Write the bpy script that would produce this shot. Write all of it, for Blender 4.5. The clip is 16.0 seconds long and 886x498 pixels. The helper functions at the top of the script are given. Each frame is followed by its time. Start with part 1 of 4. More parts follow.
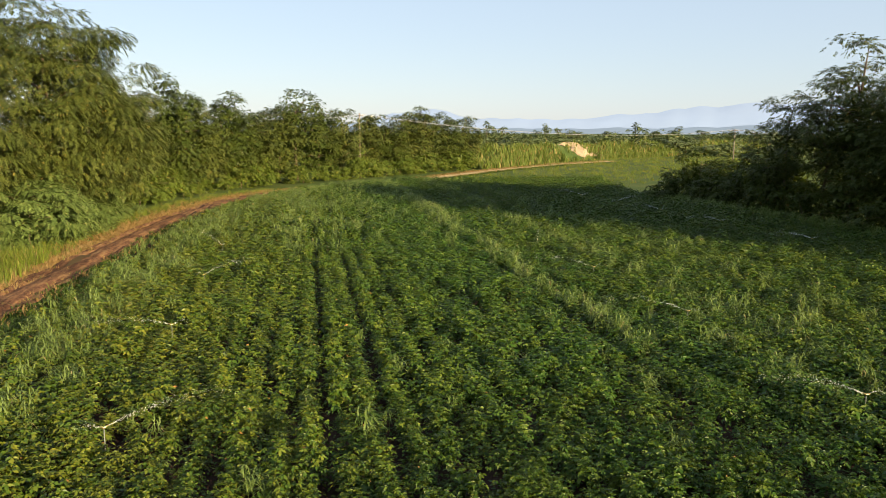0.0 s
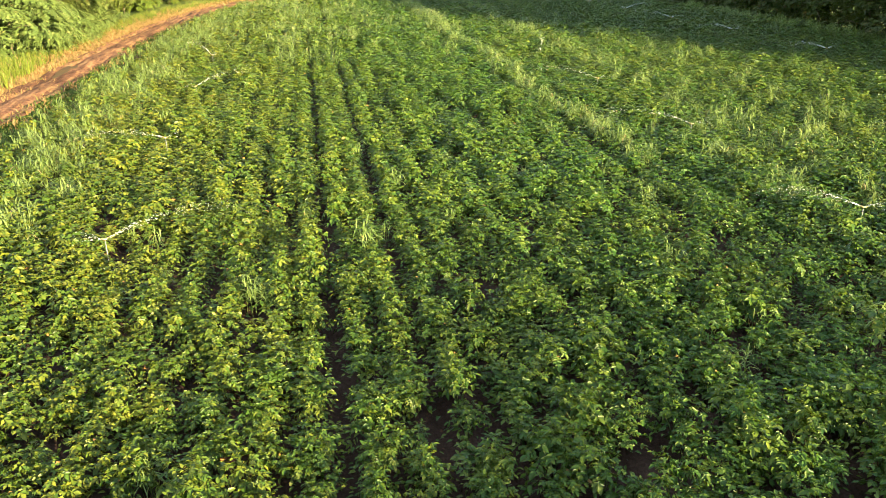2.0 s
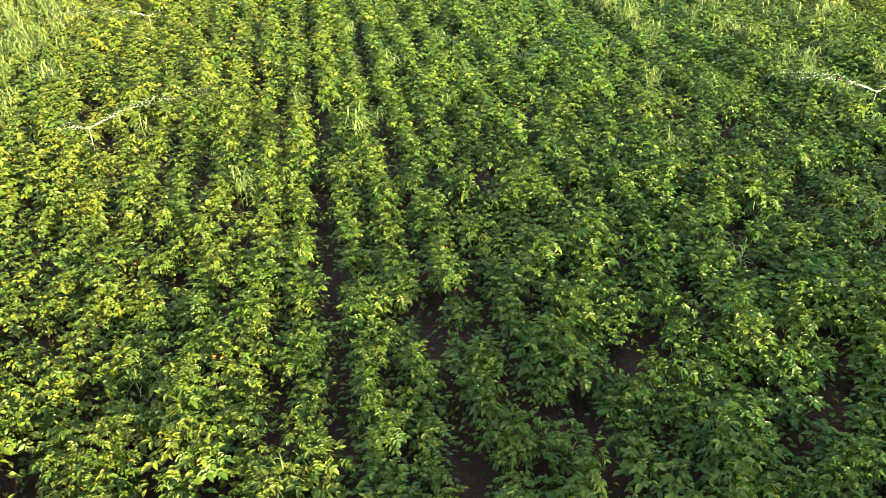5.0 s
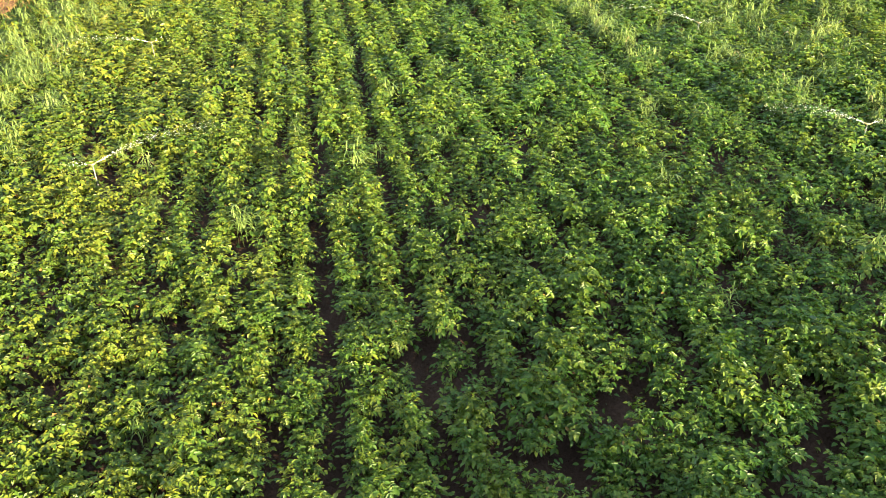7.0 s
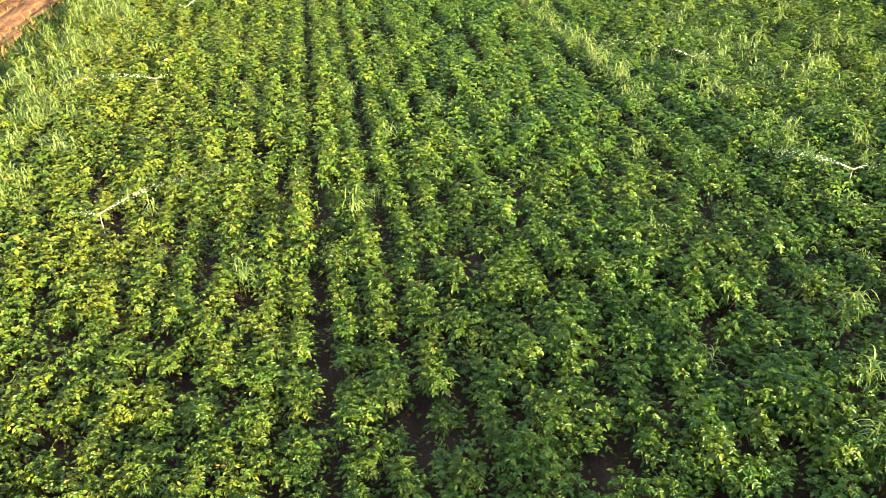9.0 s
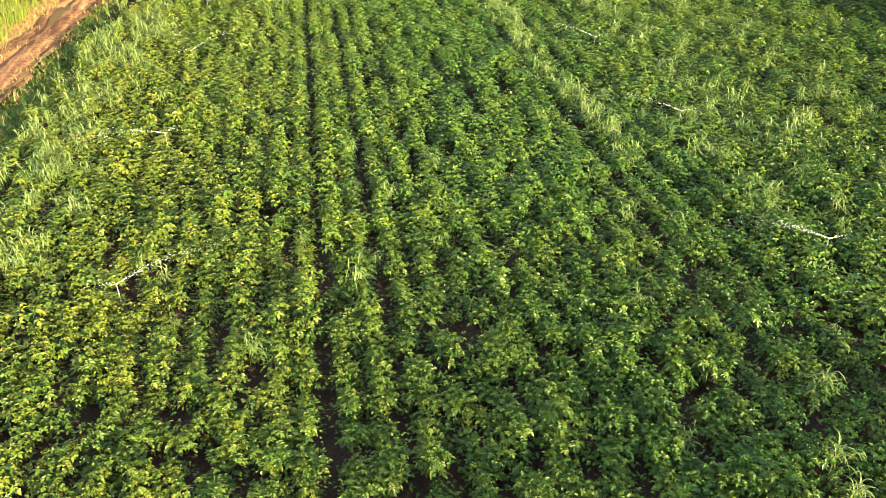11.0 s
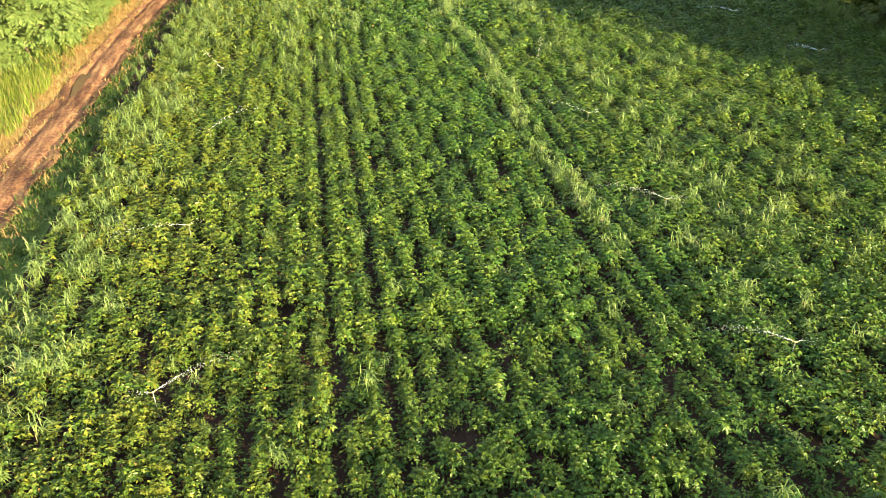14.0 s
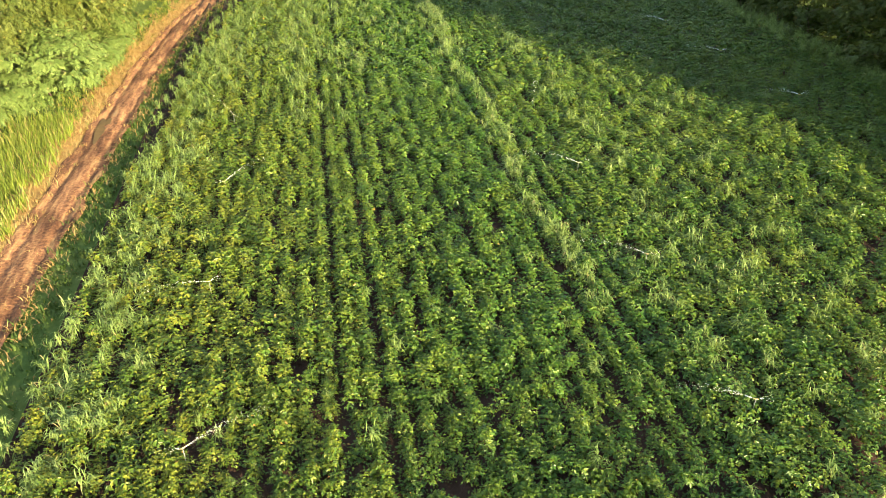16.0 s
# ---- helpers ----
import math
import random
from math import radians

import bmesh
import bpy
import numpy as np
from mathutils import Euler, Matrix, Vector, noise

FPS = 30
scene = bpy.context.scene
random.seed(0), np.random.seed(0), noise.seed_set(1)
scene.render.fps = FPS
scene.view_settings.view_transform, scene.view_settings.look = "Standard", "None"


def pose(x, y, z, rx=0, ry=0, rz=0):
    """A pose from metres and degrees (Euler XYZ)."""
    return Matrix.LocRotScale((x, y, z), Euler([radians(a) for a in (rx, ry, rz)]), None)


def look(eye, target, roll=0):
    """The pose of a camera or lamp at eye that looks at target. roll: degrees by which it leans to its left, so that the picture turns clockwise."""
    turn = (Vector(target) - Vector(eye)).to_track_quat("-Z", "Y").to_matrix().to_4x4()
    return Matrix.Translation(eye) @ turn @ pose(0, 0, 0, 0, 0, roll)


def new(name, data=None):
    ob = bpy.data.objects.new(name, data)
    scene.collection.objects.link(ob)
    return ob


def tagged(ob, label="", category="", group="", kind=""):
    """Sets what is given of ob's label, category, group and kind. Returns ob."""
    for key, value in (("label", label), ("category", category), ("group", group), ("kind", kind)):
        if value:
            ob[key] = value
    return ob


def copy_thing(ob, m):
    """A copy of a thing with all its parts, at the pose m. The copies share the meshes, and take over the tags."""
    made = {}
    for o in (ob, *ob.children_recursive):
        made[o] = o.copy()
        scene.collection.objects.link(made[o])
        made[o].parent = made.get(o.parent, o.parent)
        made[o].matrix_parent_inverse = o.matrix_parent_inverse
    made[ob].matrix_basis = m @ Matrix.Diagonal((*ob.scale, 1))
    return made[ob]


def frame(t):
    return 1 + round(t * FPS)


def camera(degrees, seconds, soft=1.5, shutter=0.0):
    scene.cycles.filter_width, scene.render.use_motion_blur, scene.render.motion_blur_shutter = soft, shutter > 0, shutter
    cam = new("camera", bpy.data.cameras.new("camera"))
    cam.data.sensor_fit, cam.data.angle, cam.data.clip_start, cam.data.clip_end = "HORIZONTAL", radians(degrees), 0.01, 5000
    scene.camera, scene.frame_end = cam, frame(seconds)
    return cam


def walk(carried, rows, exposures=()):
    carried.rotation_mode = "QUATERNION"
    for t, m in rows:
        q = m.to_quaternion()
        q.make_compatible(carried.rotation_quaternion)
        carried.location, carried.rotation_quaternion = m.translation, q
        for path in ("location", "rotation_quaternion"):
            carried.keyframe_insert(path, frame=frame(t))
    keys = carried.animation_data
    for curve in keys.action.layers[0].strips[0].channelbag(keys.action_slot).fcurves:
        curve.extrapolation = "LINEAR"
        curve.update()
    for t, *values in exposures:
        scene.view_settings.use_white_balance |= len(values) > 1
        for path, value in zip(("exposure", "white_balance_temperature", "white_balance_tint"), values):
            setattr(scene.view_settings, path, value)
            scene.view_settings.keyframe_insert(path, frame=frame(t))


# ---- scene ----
cam = camera(61.0, 16.0, 0.75)
PATH = [
    (0.0, pose(-3.491, -18.190, 7.496, 81.116, -0.219, -10.113)),
    (0.5, pose(-3.477, -18.126, 7.426, 79.305, -0.236, -10.109)),
    (1.0, pose(-3.454, -18.061, 7.384, 75.573, -0.267, -10.111)),
    (1.5, pose(-3.426, -17.994, 7.365, 71.359, -0.229, -10.104)),
    (2.0, pose(-3.384, -17.937, 7.365, 67.090, -0.208, -10.093)),
    (2.5, pose(-3.351, -17.876, 7.377, 62.680, -0.200, -10.074)),
    (3.0, pose(-3.308, -17.805, 7.418, 58.433, -0.137, -10.007)),
    (3.2, pose(-3.285, -17.776, 7.438, 57.785, -0.118, -9.984)),
    (5.5, pose(-3.089, -17.532, 7.519, 57.740, -0.004, -9.889)),
    (6.0, pose(-3.053, -17.511, 7.742, 57.752, 0.016, -9.843)),
    (6.5, pose(-3.011, -17.486, 8.012, 57.725, 0.059, -9.788)),
    (7.0, pose(-2.956, -17.446, 8.285, 57.734, 0.118, -9.716)),
    (7.5, pose(-2.898, -17.401, 8.571, 57.716, 0.182, -9.665)),
    (8.0, pose(-2.841, -17.373, 8.833, 57.710, 0.198, -9.569)),
    (8.5, pose(-2.801, -17.356, 9.140, 57.639, 0.237, -9.582)),
    (8.7, pose(-2.788, -17.349, 9.274, 57.639, 0.253, -9.598)),
    (10.8, pose(-2.803, -17.287, 11.263, 57.530, -0.142, -9.625)),
    (11.0, pose(-2.792, -17.289, 11.503, 57.555, -0.123, -9.624)),
    (11.5, pose(-2.792, -17.303, 12.088, 57.605, -0.094, -9.602)),
    (12.0, pose(-2.817, -17.337, 12.680, 57.659, -0.125, -9.588)),
    (12.5, pose(-2.851, -17.381, 13.248, 57.750, -0.122, -9.606)),
    (13.0, pose(-2.864, -17.434, 13.808, 57.932, -0.094, -9.592)),
    (13.5, pose(-2.872, -17.507, 14.400, 58.055, -0.034, -9.575)),
    (14.0, pose(-2.851, -17.567, 15.034, 58.105, 0.022, -9.518)),
    (14.5, pose(-2.811, -17.652, 15.762, 58.071, 0.059, -9.466)),
    (15.0, pose(-2.792, -17.828, 16.566, 58.056, 0.119, -9.448)),
    (15.5, pose(-2.794, -18.168, 17.414, 58.061, 0.167, -9.406)),
    (16.0, pose(-2.815, -18.629, 18.310, 58.079, 0.196, -9.334)),
]
EXPOSURES = [(0.0, 1.76, 6650, 18), (0.9, 1.83, 6650, 18), (1.5, 2.63, 6600, 16), (2.2, 3.24, 6550, 14), (3.0, 3.38, 6500, 12),
             (5.5, 3.38, 6500, 12), (8.5, 3.40, 6500, 12), (11.0, 3.32, 6500, 12), (16.0, 3.19, 6500, 12)]
walk(cam, PATH, EXPOSURES)

# ---- world and sun ----
SUN_AZ, SUN_EL = radians(147), radians(13)      # clockwise from +y
world = bpy.data.worlds.new("world")
scene.world = world
world.use_nodes = True
wn, wl = world.node_tree.nodes, world.node_tree.links
sky = wn.new("ShaderNodeTexSky")
sky.sky_type, sky.sun_disc = "NISHITA", False
sky.sun_elevation, sky.sun_rotation = SUN_EL, SUN_AZ
sky.air_density, sky.dust_density, sky.ozone_density = 1.0, 0.4, 2.0
haze = wn.new("ShaderNodeMix")                    # thin evening haze over the clear sky
haze.data_type = "RGBA"
haze.inputs[0].default_value, haze.inputs[7].default_value = 0.60, (4.05, 5.05, 5.75, 1)
wl.new(sky.outputs[0], haze.inputs[6])
wl.new(haze.outputs[2], wn["Background"].inputs[0])
wn["Background"].inputs[1].default_value = 0.050
sun_data = bpy.data.lights.new("sun", "SUN")
sun_data.energy, sun_data.angle, sun_data.color = 5.0, radians(0.53), (1.0, 0.81, 0.46)
to_sun = Vector((math.sin(SUN_AZ) * math.cos(SUN_EL), math.cos(SUN_AZ) * math.cos(SUN_EL), math.sin(SUN_EL)))
new("sun", sun_data).matrix_world = look(to_sun * 100, (0, 0, 0))


# ---- materials ----
def mat_base(name):
    m = bpy.data.materials.new(name)
    m.use_nodes = True
    n, l = m.node_tree.nodes, m.node_tree.links
    return m, n, l, n["Principled BSDF"], n["Material Output"]


def noise_node(n, l, scale, detail=3, coord=None):
    t = n.new("ShaderNodeTexNoise")
    t.inputs["Scale"].default_value, t.inputs["Detail"].default_value = scale, detail
    if coord is not None:
        l.new(coord, t.inputs["Vector"])
    return t


def ramp(n, l, fac, stops):
    r = n.new("ShaderNodeValToRGB")
    e = r.color_ramp.elements
    while len(e) < len(stops):
        e.new(0.5)
    for k, (p, c) in enumerate(stops):
        e[k].position, e[k].color = p, (*c, 1)
    l.new(fac, r.inputs[0])
    return r.outputs[0]


def mix_col(n, l, fac, a, b, mode="MIX"):
    m = n.new("ShaderNodeMix")
    m.data_type, m.blend_type = "RGBA", mode
    for sock, v in ((m.inputs[0], fac), (m.inputs[6], a), (m.inputs[7], b)):
        if isinstance(v, (int, float)):
            sock.default_value = v
        elif isinstance(v, tuple):
            sock.default_value = (*v, 1)
        else:
            l.new(v, sock)
    return m.outputs[2]


def leaf_material(name, dark, mid, light, odd, odd_share=0.06, patch=0.35, gloss=0.45, through_light=0.35, side_yellow=None, clump=2.2):
    """Leaves: each island its own shade, patches over the place, light passing through the blade."""
    m, n, l, p, out = mat_base(name)
    geo = n.new("ShaderNodeNewGeometry")
    big = noise_node(n, l, patch, 2, geo.outputs["Position"])
    add = n.new("ShaderNodeMath")
    add.operation = "MULTIPLY_ADD"
    l.new(geo.outputs["Random Per Island"], add.inputs[0])
    add.inputs[1].default_value = 0.26
    small = noise_node(n, l, clump, 1, geo.outputs["Position"])
    both = n.new("ShaderNodeMix")
    both.inputs[0].default_value = 0.5
    l.new(big.outputs["Fac"], both.inputs[2])
    l.new(small.outputs["Fac"], both.inputs[3])
    half = n.new("ShaderNodeMath")
    half.operation = "MULTIPLY"
    half.inputs[1].default_value = 0.82
    l.new(both.outputs[0], half.inputs[0])
    l.new(half.outputs[0], add.inputs[2])
    col = ramp(n, l, add.outputs[0], [(0.12, dark), (0.48, mid), (0.85, light)])
    rare = n.new("ShaderNodeMath")
    rare.operation = "GREATER_THAN"
    frac = n.new("ShaderNodeMath")
    frac.operation = "FRACT"
    mul = n.new("ShaderNodeMath")
    mul.operation = "MULTIPLY"
    mul.inputs[1].default_value = 17.3
    l.new(geo.outputs["Random Per Island"], mul.inputs[0])
    l.new(mul.outputs[0], frac.inputs[0])
    l.new(frac.outputs[0], rare.inputs[0])
    rare.inputs[1].default_value = 1 - odd_share
    col = mix_col(n, l, rare.outputs[0], col, odd)
    if side_yellow:                                     # leaf colour mixes to yellow towards both sides of the field
        sep = n.new("ShaderNodeSeparateXYZ")
        l.new(geo.outputs["Position"], sep.inputs[0])
        wob = n.new("ShaderNodeMath")
        wob.operation = "MULTIPLY_ADD"
        wob.inputs[1].default_value = 12.0
        l.new(big.outputs["Fac"], wob.inputs[0])
        l.new(sep.outputs["X"], wob.inputs[2])
        mr = n.new("ShaderNodeMapRange")
        mr.inputs["From Min"].default_value, mr.inputs["From Max"].default_value = side_yellow[0] + 6.0, side_yellow[1] + 6.0
        mr.inputs["To Max"].default_value = side_yellow[2]
        l.new(wob.outputs[0], mr.inputs["Value"])
        other = n.new("ShaderNodeMapRange")
        other.inputs["From Min"].default_value, other.inputs["From Max"].default_value = side_yellow[3] + 6.0, side_yellow[4] + 6.0
        other.inputs["To Max"].default_value = side_yellow[5]
        l.new(wob.outputs[0], other.inputs["Value"])
        sides = n.new("ShaderNodeMath")
        l.new(mr.outputs[0], sides.inputs[0])
        l.new(other.outputs[0], sides.inputs[1])
        yel = mix_col(n, l, 1.0, col, (1.75, 1.18, 1.10), "MULTIPLY")
        col = mix_col(n, l, sides.outputs[0], col, yel)
    l.new(col, p.inputs["Base Color"])
    p.inputs["Roughness"].default_value = gloss
    p.inputs["Specular IOR Level"].default_value = 0.22
    tr = n.new("ShaderNodeBsdfTranslucent")
    warm = mix_col(n, l, 1.0, col, (1.25, 1.2, 0.45), "MULTIPLY")
    l.new(warm, tr.inputs["Color"])
    mx = n.new("ShaderNodeMixShader")
    mx.inputs[0].default_value = through_light
    l.new(p.outputs[0], mx.inputs[1])
    l.new(tr.outputs[0], mx.inputs[2])
    l.new(mx.outputs[0], out.inputs["Surface"])
    return m


def rough_material(name, stops, scale, fine=12.0, rough=0.9, bump=0.4, depth=0.03):
    """Soil, bark, stone: colour at two scales with relief."""
    m, n, l, p, out = mat_base(name)
    geo = n.new("ShaderNodeNewGeometry")
    a = noise_node(n, l, scale, 5, geo.outputs["Position"])
    b = noise_node(n, l, scale * fine, 4, geo.outputs["Position"])
    f = n.new("ShaderNodeMix")
    f.inputs[0].default_value = 0.4
    l.new(a.outputs["Fac"], f.inputs[2])
    l.new(b.outputs["Fac"], f.inputs[3])
    l.new(ramp(n, l, f.outputs[0], stops), p.inputs["Base Color"])
    p.inputs["Roughness"].default_value = rough
    p.inputs["Specular IOR Level"].default_value = 0.1
    bu = n.new("ShaderNodeBump")
    bu.inputs["Strength"].default_value, bu.inputs["Distance"].default_value = bump, depth
    l.new(b.outputs["Fac"], bu.inputs["Height"])
    l.new(bu.outputs[0], p.inputs["Normal"])
    return m


M_POTATO = leaf_material("potato_leaf", (0.0066, 0.0299, 0.0062), (0.0270, 0.0704, 0.0079), (0.1007, 0.1373, 0.0150), (0.1586, 0.1144, 0.0352), 0.002, 0.55, 0.38, 0.22, (4.0, -9.5, 0.95, 3.0, 14.0, 0.30))
M_STEM = rough_material("potato_stem", [(0.3, (0.060, 0.096, 0.024)), (0.7, (0.108, 0.132, 0.042))], 6)
M_WEED = leaf_material("weed_grass", (0.0590, 0.1015, 0.0212), (0.1133, 0.1676, 0.0425), (0.1982, 0.2537, 0.0850), (0.2360, 0.2006, 0.0944), 0.03, 0.3, 0.5, 0.3)
M_VERGE = leaf_material("verge_grass", (0.0655, 0.1038, 0.0141), (0.1137, 0.1531, 0.0202), (0.1596, 0.1839, 0.0317), (0.2169, 0.1707, 0.0625), 0.1, 0.25, 0.5, 0.35)
M_TURF = leaf_material("turf", (0.0167, 0.0378, 0.0070), (0.0378, 0.0695, 0.0106), (0.0678, 0.0924, 0.0185), (0.1478, 0.1082, 0.0378), 0.08, 0.4, 0.55, 0.3)
M_STRAW = leaf_material("dry_straw", (0.1434, 0.0898, 0.0343), (0.2297, 0.1461, 0.0554), (0.2869, 0.2068, 0.0933), (0.1047, 0.1179, 0.0255), 0.1, 0.5, 0.6, 0.25)
M_LOCUST = leaf_material("locust_leaf", (0.0099, 0.0190, 0.0038), (0.0426, 0.0608, 0.0106), (0.1018, 0.1155, 0.0205), (0.1444, 0.1140, 0.0228), 0.03, 0.45, 0.5, 0.16, None, 1.1)
# broadleaf green, lowered further so that it also paints the belt's shade
M_BROAD_AND_SHADE = leaf_material("broad_and_shaded_leaf", (0.0153, 0.0298, 0.0051), (0.0391, 0.0612, 0.0093), (0.0782, 0.0926, 0.0153), (0.1062, 0.0774, 0.0170), 0.02, 0.25, 0.45, 0.3)
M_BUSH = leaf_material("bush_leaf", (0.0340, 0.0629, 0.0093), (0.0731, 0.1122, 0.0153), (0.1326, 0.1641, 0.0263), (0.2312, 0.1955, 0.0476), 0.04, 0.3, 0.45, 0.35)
M_SCRUB = leaf_material("scrub_leaf", (0.0250, 0.0482, 0.0103), (0.0718, 0.1118, 0.0258), (0.1365, 0.1806, 0.0482), (0.1716, 0.1720, 0.0602), 0.03, 0.5, 0.5, 0.2, None, 1.4)
# far leaves raised in tone: the haze before them is painted into the colour
M_HAZED_WOODS = leaf_material("hazed_far_leaf", (0.0378, 0.0660, 0.0273), (0.0722, 0.1012, 0.0405), (0.1153, 0.1390, 0.0581), (0.1531, 0.1478, 0.0625), 0.03, 0.03, 0.6, 0.2)
M_REED = leaf_material("reed", (0.0537, 0.0871, 0.0158), (0.0959, 0.1364, 0.0264), (0.1496, 0.1742, 0.0475), (0.2517, 0.1804, 0.0792), 0.1, 0.08, 0.5, 0.3)
M_BARK = rough_material("bark", [(0.3, (0.06, 0.045, 0.03)), (0.7, (0.16, 0.125, 0.09))], 3, 8, 0.95, 0.8, 0.04)
M_SOIL = rough_material("field_soil", [(0.25, (0.0167, 0.0097, 0.0070)), (0.5, (0.0282, 0.0167, 0.0114)), (0.75, (0.0537, 0.0317, 0.0220))], 1.2, 14, 0.95, 0.9, 0.04)
M_SAND = rough_material("sand", [(0.3, (0.2250, 0.1620, 0.1008)), (0.7, (0.3321, 0.2610, 0.1809))], 0.5, 10, 0.95, 0.6, 0.1)
M_GROUND = rough_material("ground_grass", [(0.25, (0.0264, 0.0493, 0.0106)), (0.5, (0.0502, 0.0783, 0.0167)), (0.75, (0.0898, 0.1012, 0.0290))], 0.15, 25, 0.95, 0.8, 0.06)
M_LITTER = rough_material("straw_litter", [(0.3, (0.1382, 0.0739, 0.0264)), (0.5, (0.2182, 0.1346, 0.0440)), (0.72, (0.2754, 0.2042, 0.0730))], 1.1, 9, 0.95, 0.9, 0.05)
M_TRACK = rough_material("pale_track", [(0.3, (0.2340, 0.1620, 0.0855)), (0.5, (0.3240, 0.2430, 0.1350)), (0.72, (0.3960, 0.3150, 0.1890))], 0.6, 9, 0.95, 0.9, 0.05)
M_POLE = rough_material("pole_wood", [(0.3, (0.140, 0.119, 0.098)), (0.7, (0.238, 0.210, 0.175))], 3, 8)
M_CONCRETE = rough_material("pole_concrete", [(0.3, (0.36, 0.35, 0.33)), (0.7, (0.5, 0.49, 0.46))], 2, 8)


def plain(name, col, rough=0.5, metal=0.0):
    m, n, l, p, out = mat_base(name)
    geo = n.new("ShaderNodeNewGeometry")
    t = noise_node(n, l, 30, 3, geo.outputs["Position"])
    l.new(ramp(n, l, t.outputs["Fac"], [(0.3, tuple(c * 0.75 for c in col)), (0.7, col)]), p.inputs["Base Color"])
    p.inputs["Roughness"].default_value, p.inputs["Metallic"].default_value = rough, metal
    return m


M_PIPE = plain("sprinkler_pipe", (0.10, 0.11, 0.11), 0.5)
M_BRASS = plain("sprinkler_brass", (0.55, 0.42, 0.18), 0.35, 1.0)
M_WIRE = plain("wire", (0.5, 0.5, 0.48), 0.4, 0.6)


def water_material():
    m, n, l, p, out = mat_base("spray_water")
    p.inputs["Base Color"].default_value = (0.92, 0.95, 0.97, 1)
    p.inputs["Roughness"].default_value = 0.15
    p.inputs["Transmission Weight"].default_value = 0.15
    p.inputs["IOR"].default_value = 1.33
    return m


M_WATER = water_material()


def road_material():
    """Reddish dirt, streaked along the way by wheels, with pale dry crumbs and dark damp patches."""
    m, n, l, p, out = mat_base("dirt_road")
    geo = n.new("ShaderNodeNewGeometry")
    mp = n.new("ShaderNodeMapping")
    mp.inputs["Scale"].default_value = (2.8, 0.42, 1.0)
    l.new(geo.outputs["Position"], mp.inputs["Vector"])
    a = noise_node(n, l, 1.3, 6, mp.outputs["Vector"])
    b = noise_node(n, l, 7.0, 5, geo.outputs["Position"])
    c = noise_node(n, l, 0.33, 3, geo.outputs["Position"])
    col = ramp(n, l, a.outputs["Fac"], [(0.36, (0.0541, 0.0230, 0.0134)), (0.50, (0.1442, 0.0662, 0.0340)), (0.60, (0.2403, 0.1270, 0.0577)), (0.70, (0.3146, 0.2070, 0.0979))])
    col2 = ramp(n, l, b.outputs["Fac"], [(0.38, (0.0481, 0.0221, 0.0134)), (0.62, (0.2622, 0.1426, 0.0701))])
    col = mix_col(n, l, 0.38, col, col2)
    damp = ramp(n, l, c.outputs["Fac"], [(0.40, (0.5500, 0.5200, 0.5200)), (0.55, (1.0, 1.0, 1.0))])
    l.new(mix_col(n, l, 1.0, col, damp, "MULTIPLY"), p.inputs["Base Color"])
    p.inputs["Roughness"].default_value = 0.92
    p.inputs["Specular IOR Level"].default_value = 0.12
    bu = n.new("ShaderNodeBump")
    bu.inputs["Strength"].default_value, bu.inputs["Distance"].default_value = 1.0, 0.08
    l.new(b.outputs["Fac"], bu.inputs["Height"])
    l.new(bu.outputs[0], p.inputs["Normal"])
    return m


M_ROAD = road_material()


def mud_material():
    m, n, l, p, out = mat_base("wet_mud")
    geo = n.new("ShaderNodeNewGeometry")
    b = noise_node(n, l, 2.0, 3, geo.outputs["Position"])
    l.new(ramp(n, l, b.outputs["Fac"], [(0.3, (0.052, 0.034, 0.013)), (0.7, (0.085, 0.054, 0.020))]), p.inputs["Base Color"])
    p.inputs["Roughness"].default_value = 0.75
    p.inputs["Specular IOR Level"].default_value = 0.2
    return m


M_MUD = mud_material()


def haze_glow_material(name, col, glow):
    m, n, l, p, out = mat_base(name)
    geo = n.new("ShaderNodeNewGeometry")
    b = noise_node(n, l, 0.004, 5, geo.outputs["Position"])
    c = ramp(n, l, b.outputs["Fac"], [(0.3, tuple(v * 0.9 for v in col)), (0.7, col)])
    # the blue haze of distance is put in as emission over a dark base
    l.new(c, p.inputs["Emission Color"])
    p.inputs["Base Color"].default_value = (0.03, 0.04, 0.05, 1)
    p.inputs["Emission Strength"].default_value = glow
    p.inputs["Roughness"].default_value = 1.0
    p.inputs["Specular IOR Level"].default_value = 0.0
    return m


M_MOUNT_FAR = haze_glow_material("mountain_far_glow", (0.168, 0.207, 0.238), 1.0)
M_MOUNT_NEAR = haze_glow_material("mountain_near_glow", (0.102, 0.130, 0.146), 1.0)


# ---- mesh helpers ----
def mesh_np(name, verts, faces, material):
    """A mesh from arrays: verts (n, 3) and faces (m, 3 or 4)."""
    verts, faces = np.asarray(verts, np.float32), np.asarray(faces, np.int32)
    me = bpy.data.meshes.new(name)
    k = faces.shape[1]
    me.vertices.add(len(verts))
    me.vertices.foreach_set("co", verts.ravel())
    me.loops.add(faces.size)
    me.loops.foreach_set("vertex_index", faces.ravel())
    me.polygons.add(len(faces))
    me.polygons.foreach_set("loop_start", np.arange(0, faces.size, k, dtype=np.int32))
    me.update(calc_edges=True)
    me.materials.append(material)
    return me


def part(name, me, parent, label=""):
    ob = new(name, me)
    ob.parent = parent
    if label:
        ob["label"] = label
    return ob


def join(pieces):
    """Pieces of (verts, faces) as one."""
    vs, fs, k = [], [], 0
    for v, f in pieces:
        vs.append(v)
        fs.append(f + k)
        k += len(v)
    return np.concatenate(vs), np.concatenate(fs)


